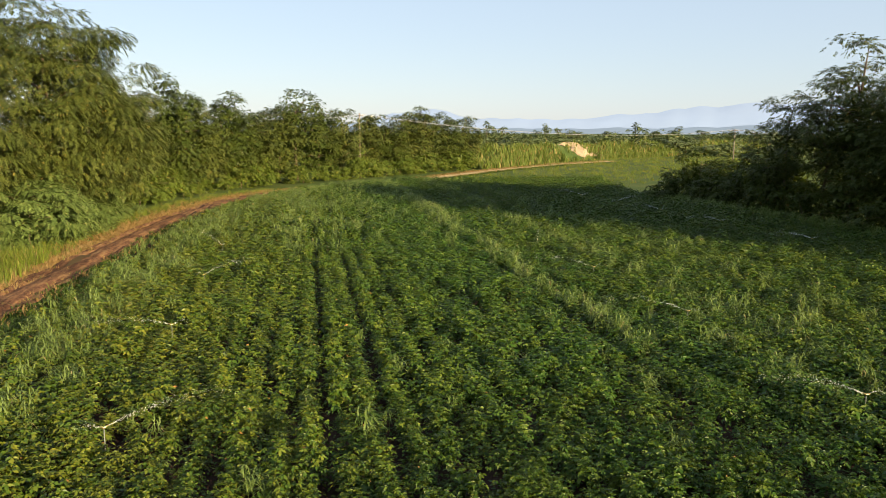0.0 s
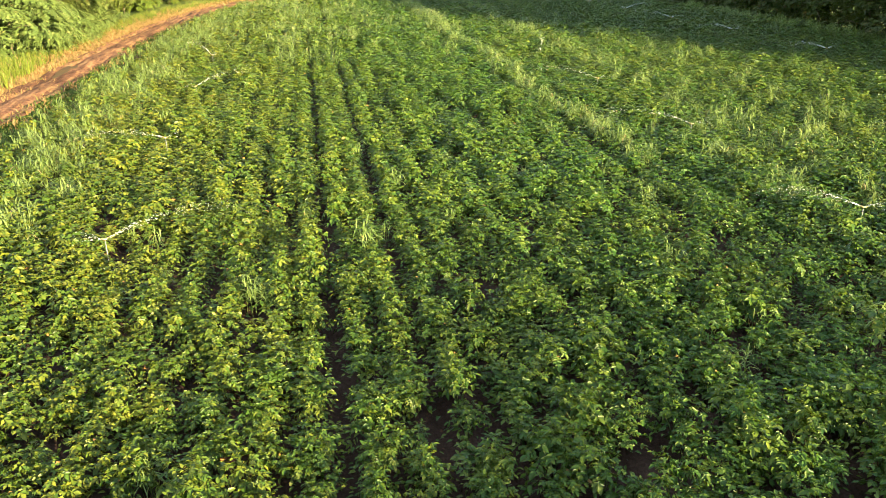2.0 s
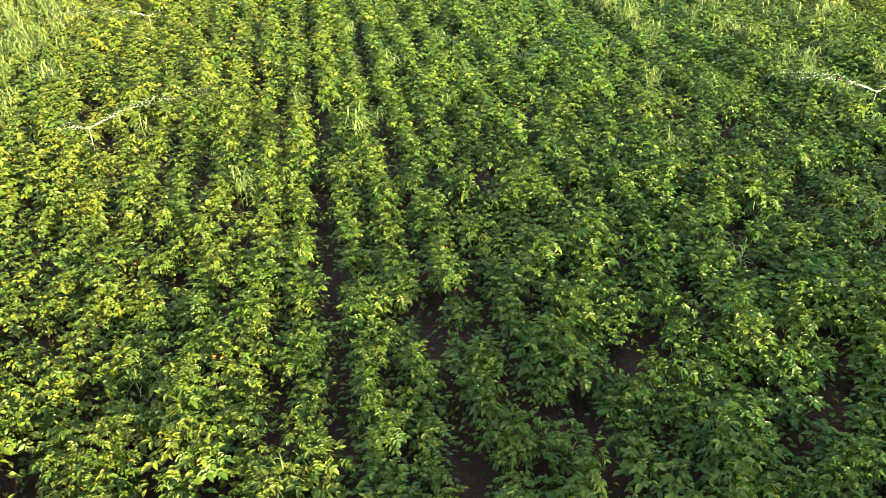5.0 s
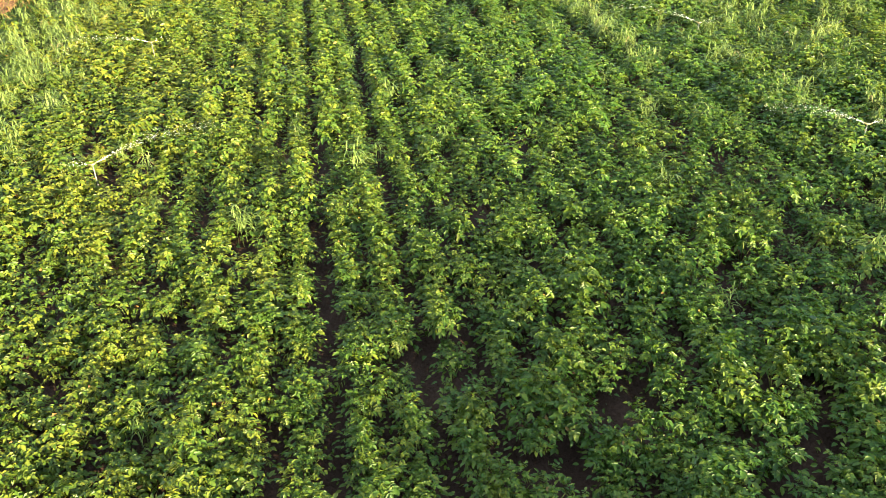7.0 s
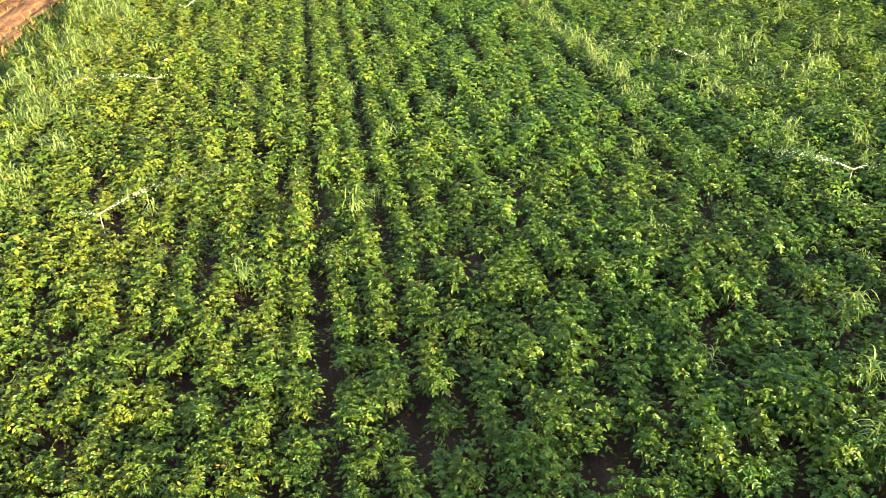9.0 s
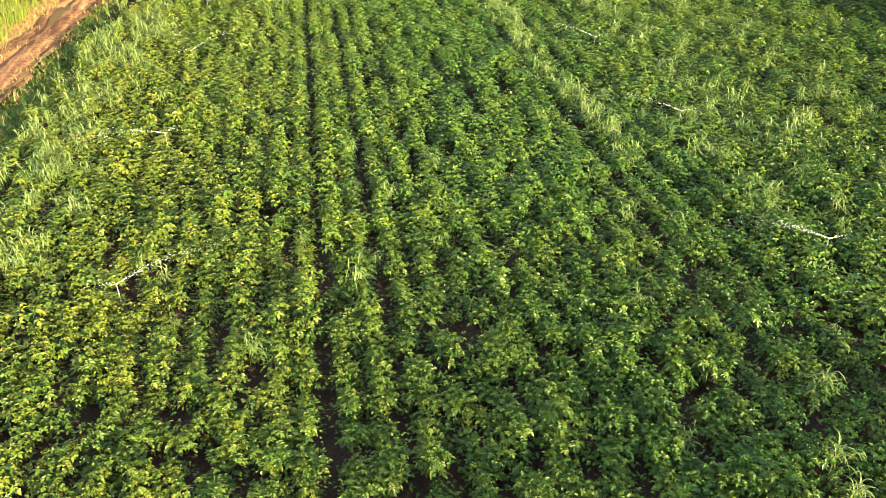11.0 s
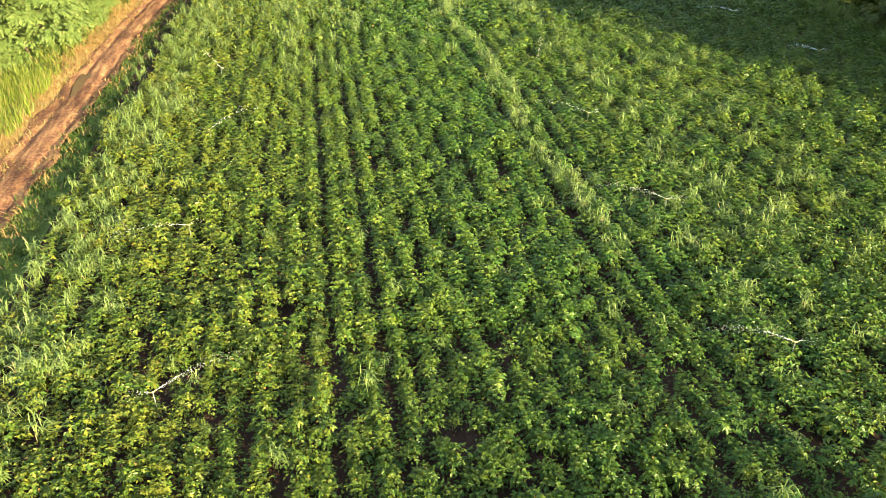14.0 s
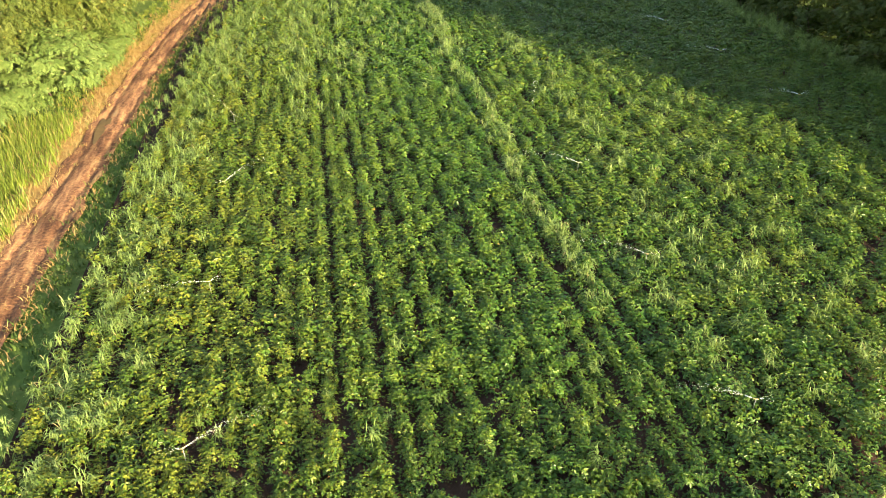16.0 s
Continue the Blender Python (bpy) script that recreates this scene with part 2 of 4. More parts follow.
def unit(a):
    return a / np.maximum(np.linalg.norm(a, axis=-1, keepdims=True), 1e-9)


def leaflets(pos, d, nrm, length, width, fold=0.18, droop=0.15):
    """Pointed leaflets folded along the midrib: base, right, tip, left."""
    d = unit(d)
    side = unit(np.cross(d, nrm))
    up = np.cross(side, d)
    length, width = np.broadcast_to(length, len(pos))[:, None], np.broadcast_to(width, len(pos))[:, None]
    mid = pos + d * length * 0.45
    v = np.stack([pos, mid - side * width / 2 + up * width * fold, pos + d * length - up * length * droop, mid + side * width / 2 + up * width * fold], 1)
    q = np.arange(len(pos))[:, None] * 4
    f = np.concatenate([q + [[0, 1, 2]], q + [[0, 2, 3]]])
    return v.reshape(-1, 3), f


def round_leaflets(pos, d, nrm, length, width, fold=0.18, droop=0.15):
    """Egg-shaped leaflets, arched and folded along the midrib."""
    d = unit(d)
    side = unit(np.cross(d, nrm))
    up = np.cross(side, d)
    length, width = np.broadcast_to(length, len(pos))[:, None], np.broadcast_to(width, len(pos))[:, None]

    def at(u, w, z):
        return pos + d * length * u + side * width * w + up * (width * fold * abs(w) * 2 + length * z)
    v = np.stack([at(0, 0, 0), at(0.28, -0.46, 0.03), at(0.66, -0.38, -0.03), at(1, 0, -droop), at(0.66, 0.38, -0.03), at(0.28, 0.46, 0.03)], 1)
    q = np.arange(len(pos))[:, None] * 6
    f = np.concatenate([q + [[0, 1, 2]], q + [[0, 2, 3]], q + [[0, 3, 4]], q + [[0, 4, 5]]])
    return v.reshape(-1, 3), f


def blades(base, lean, height, width, rng, bend=0.6, segs=3):
    """Grass blades as narrow arching strips; lean: level direction of each."""
    n = len(base)
    height, width = np.broadcast_to(height, n), np.broadcast_to(width, n)
    side = np.stack([-lean[:, 1], lean[:, 0], 0 * lean[:, 0]], 1)
    rows = []
    for s in range(segs + 1):
        u = s / segs
        c = base + lean * (height * bend * u ** 2)[:, None] + np.array([0, 0, 1.0]) * (height * (u - 0.32 * bend * u ** 3))[:, None]
        w = (width * (1 - u) ** 0.7 * 0.5)[:, None] if s < segs else None
        rows += [c] if w is None else [c - side * w, c + side * w]
    v = np.stack(rows, 1)
    k = v.shape[1]
    q = np.arange(n)[:, None] * k
    f = []
    for s in range(segs - 1):
        a = 2 * s
        f += [q + [[a, a + 1, a + 3]], q + [[a, a + 3, a + 2]]]
    a = 2 * (segs - 1)
    f.append(q + [[a, a + 1, a + 2]])
    return v.reshape(-1, 3), np.concatenate(f)


def scatter(templates, places, turns, sizes, rng):
    """Copies of templates (verts, faces), joined: places (n, 3), turns about z, sizes (n, 3)."""
    out = []
    pick = rng.integers(0, len(templates), len(places))
    for k, (tv, tf) in enumerate(templates):
        s = np.where(pick == k)[0]
        if not len(s):
            continue
        c, sn = np.cos(turns[s])[:, None], np.sin(turns[s])[:, None]
        x, y, z = tv[None, :, 0], tv[None, :, 1], tv[None, :, 2]
        v = np.stack([(x * c - y * sn) * sizes[s, 0:1], (x * sn + y * c) * sizes[s, 1:2], z * sizes[s, 2:3]], -1) + places[s][:, None, :]
        f = (tf[None] + (np.arange(len(s)) * len(tv))[:, None, None]).reshape(-1, tf.shape[1])
        out.append((v.reshape(-1, 3), f))
    return join(out)


def ring_xy(rng, n):
    a = rng.uniform(0, 2 * np.pi, n)
    return np.stack([np.cos(a), np.sin(a), 0 * a], 1)


def smooth_noise(x, y, scale, seed=0.0):
    """A cheap smooth field in -1..1 over the plan."""
    s = 2 * np.pi / scale
    return (np.sin(x * s + seed) * np.cos(y * s * 0.83 + 1.7 * seed) + np.sin((x + y) * s * 0.61 + 2.3 * seed) * 0.7 + np.cos((x * 0.6 - y) * s * 1.37 + seed * 0.5) * 0.6) / 2.3


def tube(points, radii, sides=7):
    pts = np.asarray(points, float)
    t = unit(np.gradient(pts, axis=0))
    ref = np.where(np.abs(t[:, 2:3]) > 0.9, np.array([[1.0, 0, 0]]), np.array([[0, 0, 1.0]]))
    u = unit(np.cross(t, ref))
    w = np.cross(t, u)
    a = np.arange(sides) * 2 * np.pi / sides
    v = pts[:, None] + (u[:, None] * np.cos(a)[None, :, None] + w[:, None] * np.sin(a)[None, :, None]) * np.asarray(radii)[:, None, None]
    n = len(pts)
    f = []
    for i in range(n - 1):
        for j in range(sides):
            k = (j + 1) % sides
            f += [(i * sides + j, i * sides + k, (i + 1) * sides + k), (i * sides + j, (i + 1) * sides + k, (i + 1) * sides + j)]
    for j in range(1, sides - 1):
        f += [(0, j + 1, j), ((n - 1) * sides, (n - 1) * sides + j, (n - 1) * sides + j + 1)]
    return v.reshape(-1, 3), np.array(f)


def stuff(name, geo, material, label, category):
    return tagged(new(name, mesh_np(name, *geo, material)), label, category, kind="stuff")


# ---- ground ----
def sheet(x0, x1, y0, y1, nx, ny, height):
    xs, ys = np.meshgrid(np.linspace(x0, x1, nx), np.linspace(y0, y1, ny))
    v = np.stack([xs, ys, height(xs, ys)], -1).reshape(-1, 3)
    i = np.arange(ny - 1)[:, None] * nx + np.arange(nx - 1)[None]
    f = np.stack([i, i + 1, i + nx + 1, i + nx], -1).reshape(-1, 4)
    return v, f


tagged(new("ground", mesh_np("ground", *sheet(-4400, 4400, -1500, 4700, 60, 60, lambda x, y: 0 * x - 0.06), M_GROUND)),
       "grassy plain that runs out to the mountains", "ground", kind="structure")

ROW, ROW0 = 0.795, -3.2                  # row spacing; centre of the first wheel furrow
WHEELS = (0, 2, 12, 14, -10, -12, 24, 26)   # furrows worn open by tractor wheels, counted from the first


def field_left(y):
    """The field's edge along the dirt road."""
    return np.interp(y, [-40, 12, 33, 47, 60, 68, 77, 84, 95, 125], [-14.2, -13.9, -13.4, -12.2, -9.6, -7.6, -2.5, 4.0, 12.0, 34.0])


def field_right(y):
    return np.interp(y, [-40, 20, 60, 90, 130], [35.0, 35.0, 33.0, 40, 60])


def furrow_height(x, y):
    return 0.06 + 0.07 * -np.cos((x - ROW0) / ROW * 2 * np.pi) + 0.02 * smooth_noise(x, y, 0.9) + 0.015 * smooth_noise(x, y, 0.31, 2.0)


tagged(new("field_soil", mesh_np("field_soil", *sheet(-13.9, 34.5, -32, 60, 470, 70, furrow_height), M_SOIL)),
       "dark ridged soil between the potato rows", "soil", kind="structure")


# ---- dirt road ----
def road_line():
    """Centre of the road, every half metre."""
    keys = np.array([(-17.2, -40), (-17.0, 0), (-16.7, 12), (-16.45, 20), (-16.1, 28), (-15.9, 35), (-15.5, 42), (-14.6, 52), (-12.6, 62), (-10.6, 69.5), (-7.2, 75.6), (-2.0, 80.5), (4.5, 85.5), (17.5, 103.0), (31.0, 122.5), (40, 133), (56, 151), (75, 168)], float)
    d = np.r_[0, np.cumsum(np.hypot(*np.diff(keys, axis=0).T))]
    s = np.arange(0, d[-1], 0.5)
    p = np.stack([np.interp(s, d, keys[:, k]) for k in (0, 1)], 1)
    for _ in range(30):
        p[1:-1] = (p[:-2] + 2 * p[1:-1] + p[2:]) / 4
    return p


ROAD = road_line()
ROAD_SIDE = unit(np.gradient(ROAD, axis=0))[:, ::-1] * [1, -1]     # to the right of the way


def build_road():
    us = np.linspace(-1.35, 1.1, 25)
    rut = -0.11 * (np.exp(-((np.abs(us + 0.1) - 0.66) / 0.2) ** 2)) + 0.03 * np.exp(-(us / 0.3) ** 2) - 0.05 * np.clip(np.abs(us + 0.12) - 1.0, 0, 1)
    p = ROAD[:, None] + ROAD_SIDE[:, None] * us[None, :, None]
    p[:, 0] += ROAD_SIDE * (0.25 * smooth_noise(ROAD[:, 1], ROAD[:, 0], 5.3))[:, None]
    p[:, -1] += ROAD_SIDE * (0.25 * smooth_noise(ROAD[:, 1], ROAD[:, 0], 4.1, 1.0))[:, None]
    z = rut[None] * (0.8 + 0.4 * smooth_noise(p[..., 0], p[..., 1], 6.0)) + 0.11 + 0.035 * smooth_noise(p[..., 0], p[..., 1], 1.3) + 0.025 * smooth_noise(p[..., 0], p[..., 1], 0.75, 3.0)
    v = np.concatenate([p, z[..., None]], -1)
    nx, ny = len(us), len(ROAD)
    turn = int(np.argmax(ROAD[:, 1] > 77))
    i = np.arange(turn)[:, None] * nx + np.arange(nx - 1)[None]
    f = np.stack([i, i + 1, i + nx + 1, i + nx], -1).reshape(-1, 4)
    wide = (ROAD[:, None] + ROAD_SIDE[:, None] * (us * 1.35)[None, :, None])
    far = np.concatenate([wide, z[..., None] + 0.02], -1)[turn:]
    j = np.arange(len(far) - 1)[:, None] * nx + np.arange(nx - 1)[None]
    tagged(new("road_far", mesh_np("road_far", far.reshape(-1, 3), np.stack([j, j + 1, j + nx + 1, j + nx], -1).reshape(-1, 4), M_TRACK)),
           "pale sandy end of the track beyond the bend", "road", kind="structure")
    road = tagged(new("road", mesh_np("road", v.reshape(-1, 3), f, M_ROAD)), "reddish dirt track with wheel ruts along the field", "road", kind="structure")
    # trodden straw along the left side of the road
    us = np.linspace(-2.9, -1.15, 9)
    p = ROAD[:, None] + ROAD_SIDE[:, None] * us[None, :, None]
    p[:, 0] += ROAD_SIDE * (0.5 * smooth_noise(ROAD[:, 1], ROAD[:, 0], 4.3, 0.7) + 0.3 * smooth_noise(ROAD[:, 1], ROAD[:, 0], 1.3, 0.2))[:, None]
    p[:, -1] += ROAD_SIDE * (0.3 * smooth_noise(ROAD[:, 1], ROAD[:, 0], 3.1, 2.7))[:, None]
    z = 0.03 + 0.04 * np.sin(np.linspace(0, np.pi, 9))[None] + 0.02 * smooth_noise(p[..., 0], p[..., 1], 0.7)
    v = np.concatenate([p, z[..., None]], -1)
    i = np.arange(ny - 1)[:, None] * 9 + np.arange(8)[None]
    f = np.stack([i, i + 1, i + 10, i + 9], -1).reshape(-1, 4)
    tagged(new("straw_verge", mesh_np("straw_verge", v.reshape(-1, 3), f, M_LITTER)), "trodden straw-coloured verge of the dirt track", "verge", kind="structure")
    # a patch of wet mud in the left rut
    a = np.linspace(0, 2 * np.pi, 28, endpoint=False)
    r = 1 + 0.18 * np.sin(3 * a) + 0.1 * np.cos(5 * a + 1)
    v = np.stack([-16.65 + 0.36 * r * np.cos(a), 27.6 + 1.9 * r * np.sin(a), 0 * a + 0.125], 1)
    v = np.concatenate([v, [[-16.65, 27.6, 0.13]]])
    f = np.array([(k, (k + 1) % 28, 28) for k in range(28)])
    tagged(new("mud_patch", mesh_np("mud_patch", v, f, M_MUD)), "damp olive mud patch in the wheel rut", "mud", kind="structure")


build_road()


# ---- potato crop ----
def potato_template(rng, shoots, leaves, per, leaf, skirt, fine, spread=1.0):
    """One plant, about 0.7 m high: separate upright shoots, each a dense plume of compound leaves, over a skirt of old low leaves."""
    up = np.array([0, 0, 1.0])
    n = shoots * leaves
    ang = np.arange(shoots) * 2 * np.pi / shoots + rng.normal(0, 0.45, shoots)
    rad = rng.uniform(0.10, 0.31, shoots) * spread
    rad[0] *= 0.3
    tall = 0.79 - 0.95 * rad + rng.normal(0, 0.08, shoots)
    apex = np.repeat(np.stack([np.cos(ang) * rad, np.sin(ang) * rad, tall], 1), leaves, 0)
    lean = np.repeat(np.stack([np.cos(ang), np.sin(ang), 0 * ang], 1) * rad[:, None], leaves, 0)
    vigour = np.repeat(rng.uniform(0.8, 1.2, shoots), leaves)
    k = np.tile(np.arange(leaves), shoots)
    az = k * 2.4 + np.repeat(rng.uniform(0, 6.28, shoots), leaves) + rng.normal(0, 0.25, n)
    out = np.stack([np.cos(az), np.sin(az), 0 * az], 1)
    low = (k + rng.uniform(0, 1, n)) / leaves                 # 0: young top leaf, 1: old low leaf
    base = apex - up * (0.30 * low)[:, None] - lean * (0.5 * low)[:, None] + out * (0.01 + 0.02 * low)[:, None]
    el = 1.0 - 1.15 * low ** 0.7 + rng.normal(0, 0.15, n)
    d = out * np.cos(el)[:, None] + up * np.sin(el)[:, None]
    ln = rng.uniform(0.075, 0.115, n) * (0.65 + 0.75 * low) * vigour
    side = np.stack([-out[:, 1], out[:, 0], 0 * az], 1)
    pos, dirs, nrm, size = [], [], [], []
    for j in range(per):
        u = 1.0 if j == 0 else 0.85 - (0.40 if per < 6 else 0.28) * ((j - 1) // 2)
        s = 0 if j == 0 else (1 if j % 2 else -1)
        sag = d - up * (0.45 * u)
        pos.append(base + d * (ln * u)[:, None] - up * (0.22 * ln * u * u)[:, None])
        dirs.append((sag if s == 0 else sag * 0.55 + side * s) + rng.normal(0, 0.16, (n, 3)) - up * 0.15)
        nrm.append(unit(up * 0.65 + out * (0.35 + 0.65 * low)[:, None] + rng.normal(0, 0.18, (n, 3))))
        size.append(leaf * rng.uniform(0.8, 1.2, n) * (1.2 if j == 0 else 1.0 - 0.05 * j) * (0.70 + 0.45 * low) * vigour)
    o = ring_xy(rng, skirt)
    r = rng.uniform(0.10, 0.42, skirt)
    pos.append(o * r[:, None] + up * (0.34 - 0.45 * r + rng.normal(0, 0.04, skirt))[:, None])
    dirs.append(o + rng.normal(0, 0.5, (skirt, 3)) - up * 0.25)
    nrm.append(unit(up + rng.normal(0, 0.3, (skirt, 3))))
    size.append(leaf * rng.uniform(1.0, 1.5, skirt))
    pos, dirs, nrm, size = (np.concatenate(a) for a in (pos, dirs, nrm, size))
    return (round_leaflets if fine else leaflets)(pos, dirs, nrm, size, size * 0.56, 0.15, 0.22)


def plant_places(rng, y0, y1, step, x_max, whole=False):
    """Plants along the rows: places, sizes."""
    out = []
    for k in range(-14, 60):
        x = ROW0 + ROW * (k + 0.5)
        if x > x_max:
            break
        push = 0.035 * ((k in WHEELS) - (k + 1 in WHEELS)) + {1: -0.10, 2: -0.10, 3: -0.05}.get(k, 0)
        y = np.arange(y0, y1, step) + rng.uniform(-0.4, 0.4, int(np.ceil((y1 - y0) / step - 1e-9))) * step
        xx = x + push + rng.normal(0, 0.05 if (k in WHEELS) or (k + 1 in WHEELS) else 0.15, len(y))
        thin = smooth_noise(xx, y, 7.0, 4.0) + rng.uniform(-0.6, 0.6, len(y))
        keep = (xx > field_left(y) + 0.5) & (xx < field_right(y)) & (thin > -1.15) & (rng.uniform(0, 1, len(y)) > 0.03)
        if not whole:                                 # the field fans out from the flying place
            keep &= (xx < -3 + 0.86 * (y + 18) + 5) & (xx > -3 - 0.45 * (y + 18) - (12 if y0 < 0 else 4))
        s = (1.0 + 0.10 * smooth_noise(xx, y, 3.1, 1.0) + 0.20 * smooth_noise(xx, y, 0.75, 3.0) + rng.normal(0, 0.12, len(y))) * (0.92 if (k in WHEELS) or (k + 1 in WHEELS) else 1.0)
        out.append(np.stack([xx, y, s], 1)[keep])
    return np.concatenate(out)


def crop():
    rng = np.random.default_rng(7)
    fine_t = [potato_template(rng, 6, 9, 7, 0.072, 46, True) for _ in range(12)]
    near_t = [potato_template(rng, 6, 9, 5, 0.084, 36, False) for _ in range(10)]
    mid_t = [potato_template(rng, 6, 9, 3, 0.098, 14, False, 0.84) for _ in range(10)]
    far_t = [potato_template(rng, 5, 6, 2, 0.155, 6, False, 0.84) for _ in range(8)]

    def built(p, templates, wide=1.0):
        sz = np.clip(p[:, 2], 0.55, 1.45) * wide
        places = np.stack([p[:, 0], p[:, 1], 0 * sz + 0.08], 1)
        sizes = np.stack([sz * 1.12, sz * 1.06, sz / wide * rng.uniform(0.72, 1.25, len(p))], 1)
        return scatter(templates, places, rng.uniform(0, 6.28, len(p)), sizes, rng)

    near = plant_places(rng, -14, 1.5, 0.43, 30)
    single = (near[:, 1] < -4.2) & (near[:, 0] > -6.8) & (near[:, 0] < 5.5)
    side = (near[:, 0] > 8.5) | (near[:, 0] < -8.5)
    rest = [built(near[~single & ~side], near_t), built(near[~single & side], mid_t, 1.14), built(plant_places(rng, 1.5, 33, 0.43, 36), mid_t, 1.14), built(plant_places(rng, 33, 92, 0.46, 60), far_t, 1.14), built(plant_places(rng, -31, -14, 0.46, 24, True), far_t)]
    stuff("potato_crop", join(rest), M_POTATO, "dense green potato plants in long straight rows", "crop")
    # the plants passed nearest, one by one
    kinds = []
    for tv, tf in fine_t:
        base = tagged(new("potato_plant"), "bushy green potato plant on a soil ridge", "plant", "potato plants in rows")
        part("foliage", mesh_np("foliage", tv, tf, M_POTATO), base)
        stems = []
        for a in range(4):
            ang = a * 1.6 + rng.uniform(0, 1)
            e = np.array([math.cos(ang) * 0.17, math.sin(ang) * 0.17, 0.42])
            stems.append(tube([(0, 0, -0.05), e * 0.5 + [0, 0, 0.05], e], [0.009, 0.008, 0.005], 4))
        part("stem", mesh_np("stem", *join(stems), M_STEM), base)
        kinds.append(base)
    for n, (x, y, s) in enumerate(near[single]):
        s = min(max(s, 0.55), 1.45)
        m = Matrix.Translation((x, y, 0.08)) @ Matrix.Diagonal((s * 1.22, s * 1.12, s * rng.uniform(0.72, 1.25), 1)) @ Matrix.Rotation(rng.uniform(0, 6.28), 4, "Z")
        k = kinds[n % len(kinds)]
        if n < len(kinds):
            k.matrix_basis = m
        else:
            c = copy_thing(kinds[n % len(kinds)], Matrix.Identity(4))
            c.matrix_basis = m


crop()


# ---- grasses ----
def tuft_template(rng, n, h, w, spread, bend=0.6, segs=3):
    base = ring_xy(rng, n) * rng.uniform(0, spread, n)[:, None]
    return blades(base, ring_xy(rng, n), h * rng.uniform(0.55, 1.1, n), w * rng.uniform(0.7, 1.2, n), rng, bend * 1.0, segs)


def weed_template(rng, stems, leaves, h, reach, width):
    """A clump of coarse weed grass: upright stems with long blades that arch over and hang at the tips."""
    n = stems * leaves
    foot = np.repeat(ring_xy(rng, stems) * rng.uniform(0.02, 0.16, stems)[:, None], leaves, 0)
    tilt = np.repeat(ring_xy(rng, stems) * rng.uniform(0.05, 0.22, stems)[:, None], leaves, 0)
    tall = np.repeat(h * rng.uniform(0.65, 1.1, stems), leaves)
    u = (np.tile(np.arange(leaves), stems) + rng.uniform(0.3, 0.9, n)) / leaves
    base = foot + tilt * (tall * u)[:, None] + np.array([0, 0, 1.0]) * (0.25 + 0.55 * u)[:, None] * tall[:, None]
    lean = ring_xy(rng, n)
    length = reach * rng.uniform(0.7, 1.2, n) * (1.1 - 0.3 * u)
    side = np.stack([-lean[:, 1], lean[:, 0], 0 * u], 1)
    rows, segs = [], 4
    for k in range(segs + 1):
        v = k / segs
        c = base + lean * (length * (0.25 * v + 0.50 * v * v))[:, None] + np.array([0, 0, 1.0]) * (length * (1.25 * v - 1.15 * v ** 2.2))[:, None]
        w = (width * (0.55 + 1.2 * v - 1.55 * v * v) * rng.uniform(0.45, 0.55))
        rows += [c] if k == segs else [c - side * w, c + side * w]
    v = np.stack(rows, 1)
    q = np.arange(n)[:, None] * v.shape[1]
    f = []
    for k in range(segs - 1):
        f += [q + [[2 * k, 2 * k + 1, 2 * k + 3]], q + [[2 * k, 2 * k + 3, 2 * k + 2]]]
    f.append(q + [[2 * segs - 2, 2 * segs - 1, 2 * segs]])
    stalks = blades(foot[::leaves], unit(tilt[::leaves] + 1e-6), tall[::leaves], 0.014, rng, 0.15, 2)
    return join([(v.reshape(-1, 3), np.concatenate(f)), stalks])


def spread_tufts(rng, n, where, density):
    """n tries over the box where=(x0, x1, y0, y1); density(x, y) in 0..1 keeps them."""
    x, y = rng.uniform(where[0], where[1], n), rng.uniform(where[2], where[3], n)
    k = rng.uniform(0, 1, n) < density(x, y)
    return np.stack([x[k], y[k], 0 * x[k]], 1)


BANK = np.array([(31, 131), (51, 158), (67, 173), (88, 193), (112, 207), (150, 229), (215, 258)], float)


def bank_point(u, w):
    """A place on the bank: u along it from 0 to 1, w from its foot (0) to its crest (1)."""
    d = np.r_[0, np.cumsum(np.hypot(*np.diff(BANK, axis=0).T))] / np.hypot(*np.diff(BANK, axis=0).T).sum()
    return np.stack([np.interp(u, d, BANK[:, 0]) - 4.5 * w, np.interp(u, d, BANK[:, 1]) + 6.5 * w], -1)


def bank_height(u, w):
    top = 3.7 + 0.5 * np.sin(u * 31) + 0.35 * np.sin(u * 83 + 1)
    return top * np.clip(np.where(w < 1, w, 2 - w), 0, 1) ** 0.8 * np.clip(u * 12, 0, 1) - 0.05


def build_bank():
    u, w = np.meshgrid(np.linspace(0, 1, 180), np.linspace(0, 2, 14))
    xy = bank_point(u, w)
    v = np.concatenate([xy, bank_height(u, w)[..., None]], -1).reshape(-1, 3)
    i = np.arange(13)[:, None] * 180 + np.arange(179)[None]
    tagged(new("bank", mesh_np("bank", v, np.stack([i, i + 1, i + 181, i + 180], -1).reshape(-1, 4), M_GROUND)), "long overgrown earth bank beyond the meadow", "bank", kind="structure")


build_bank()


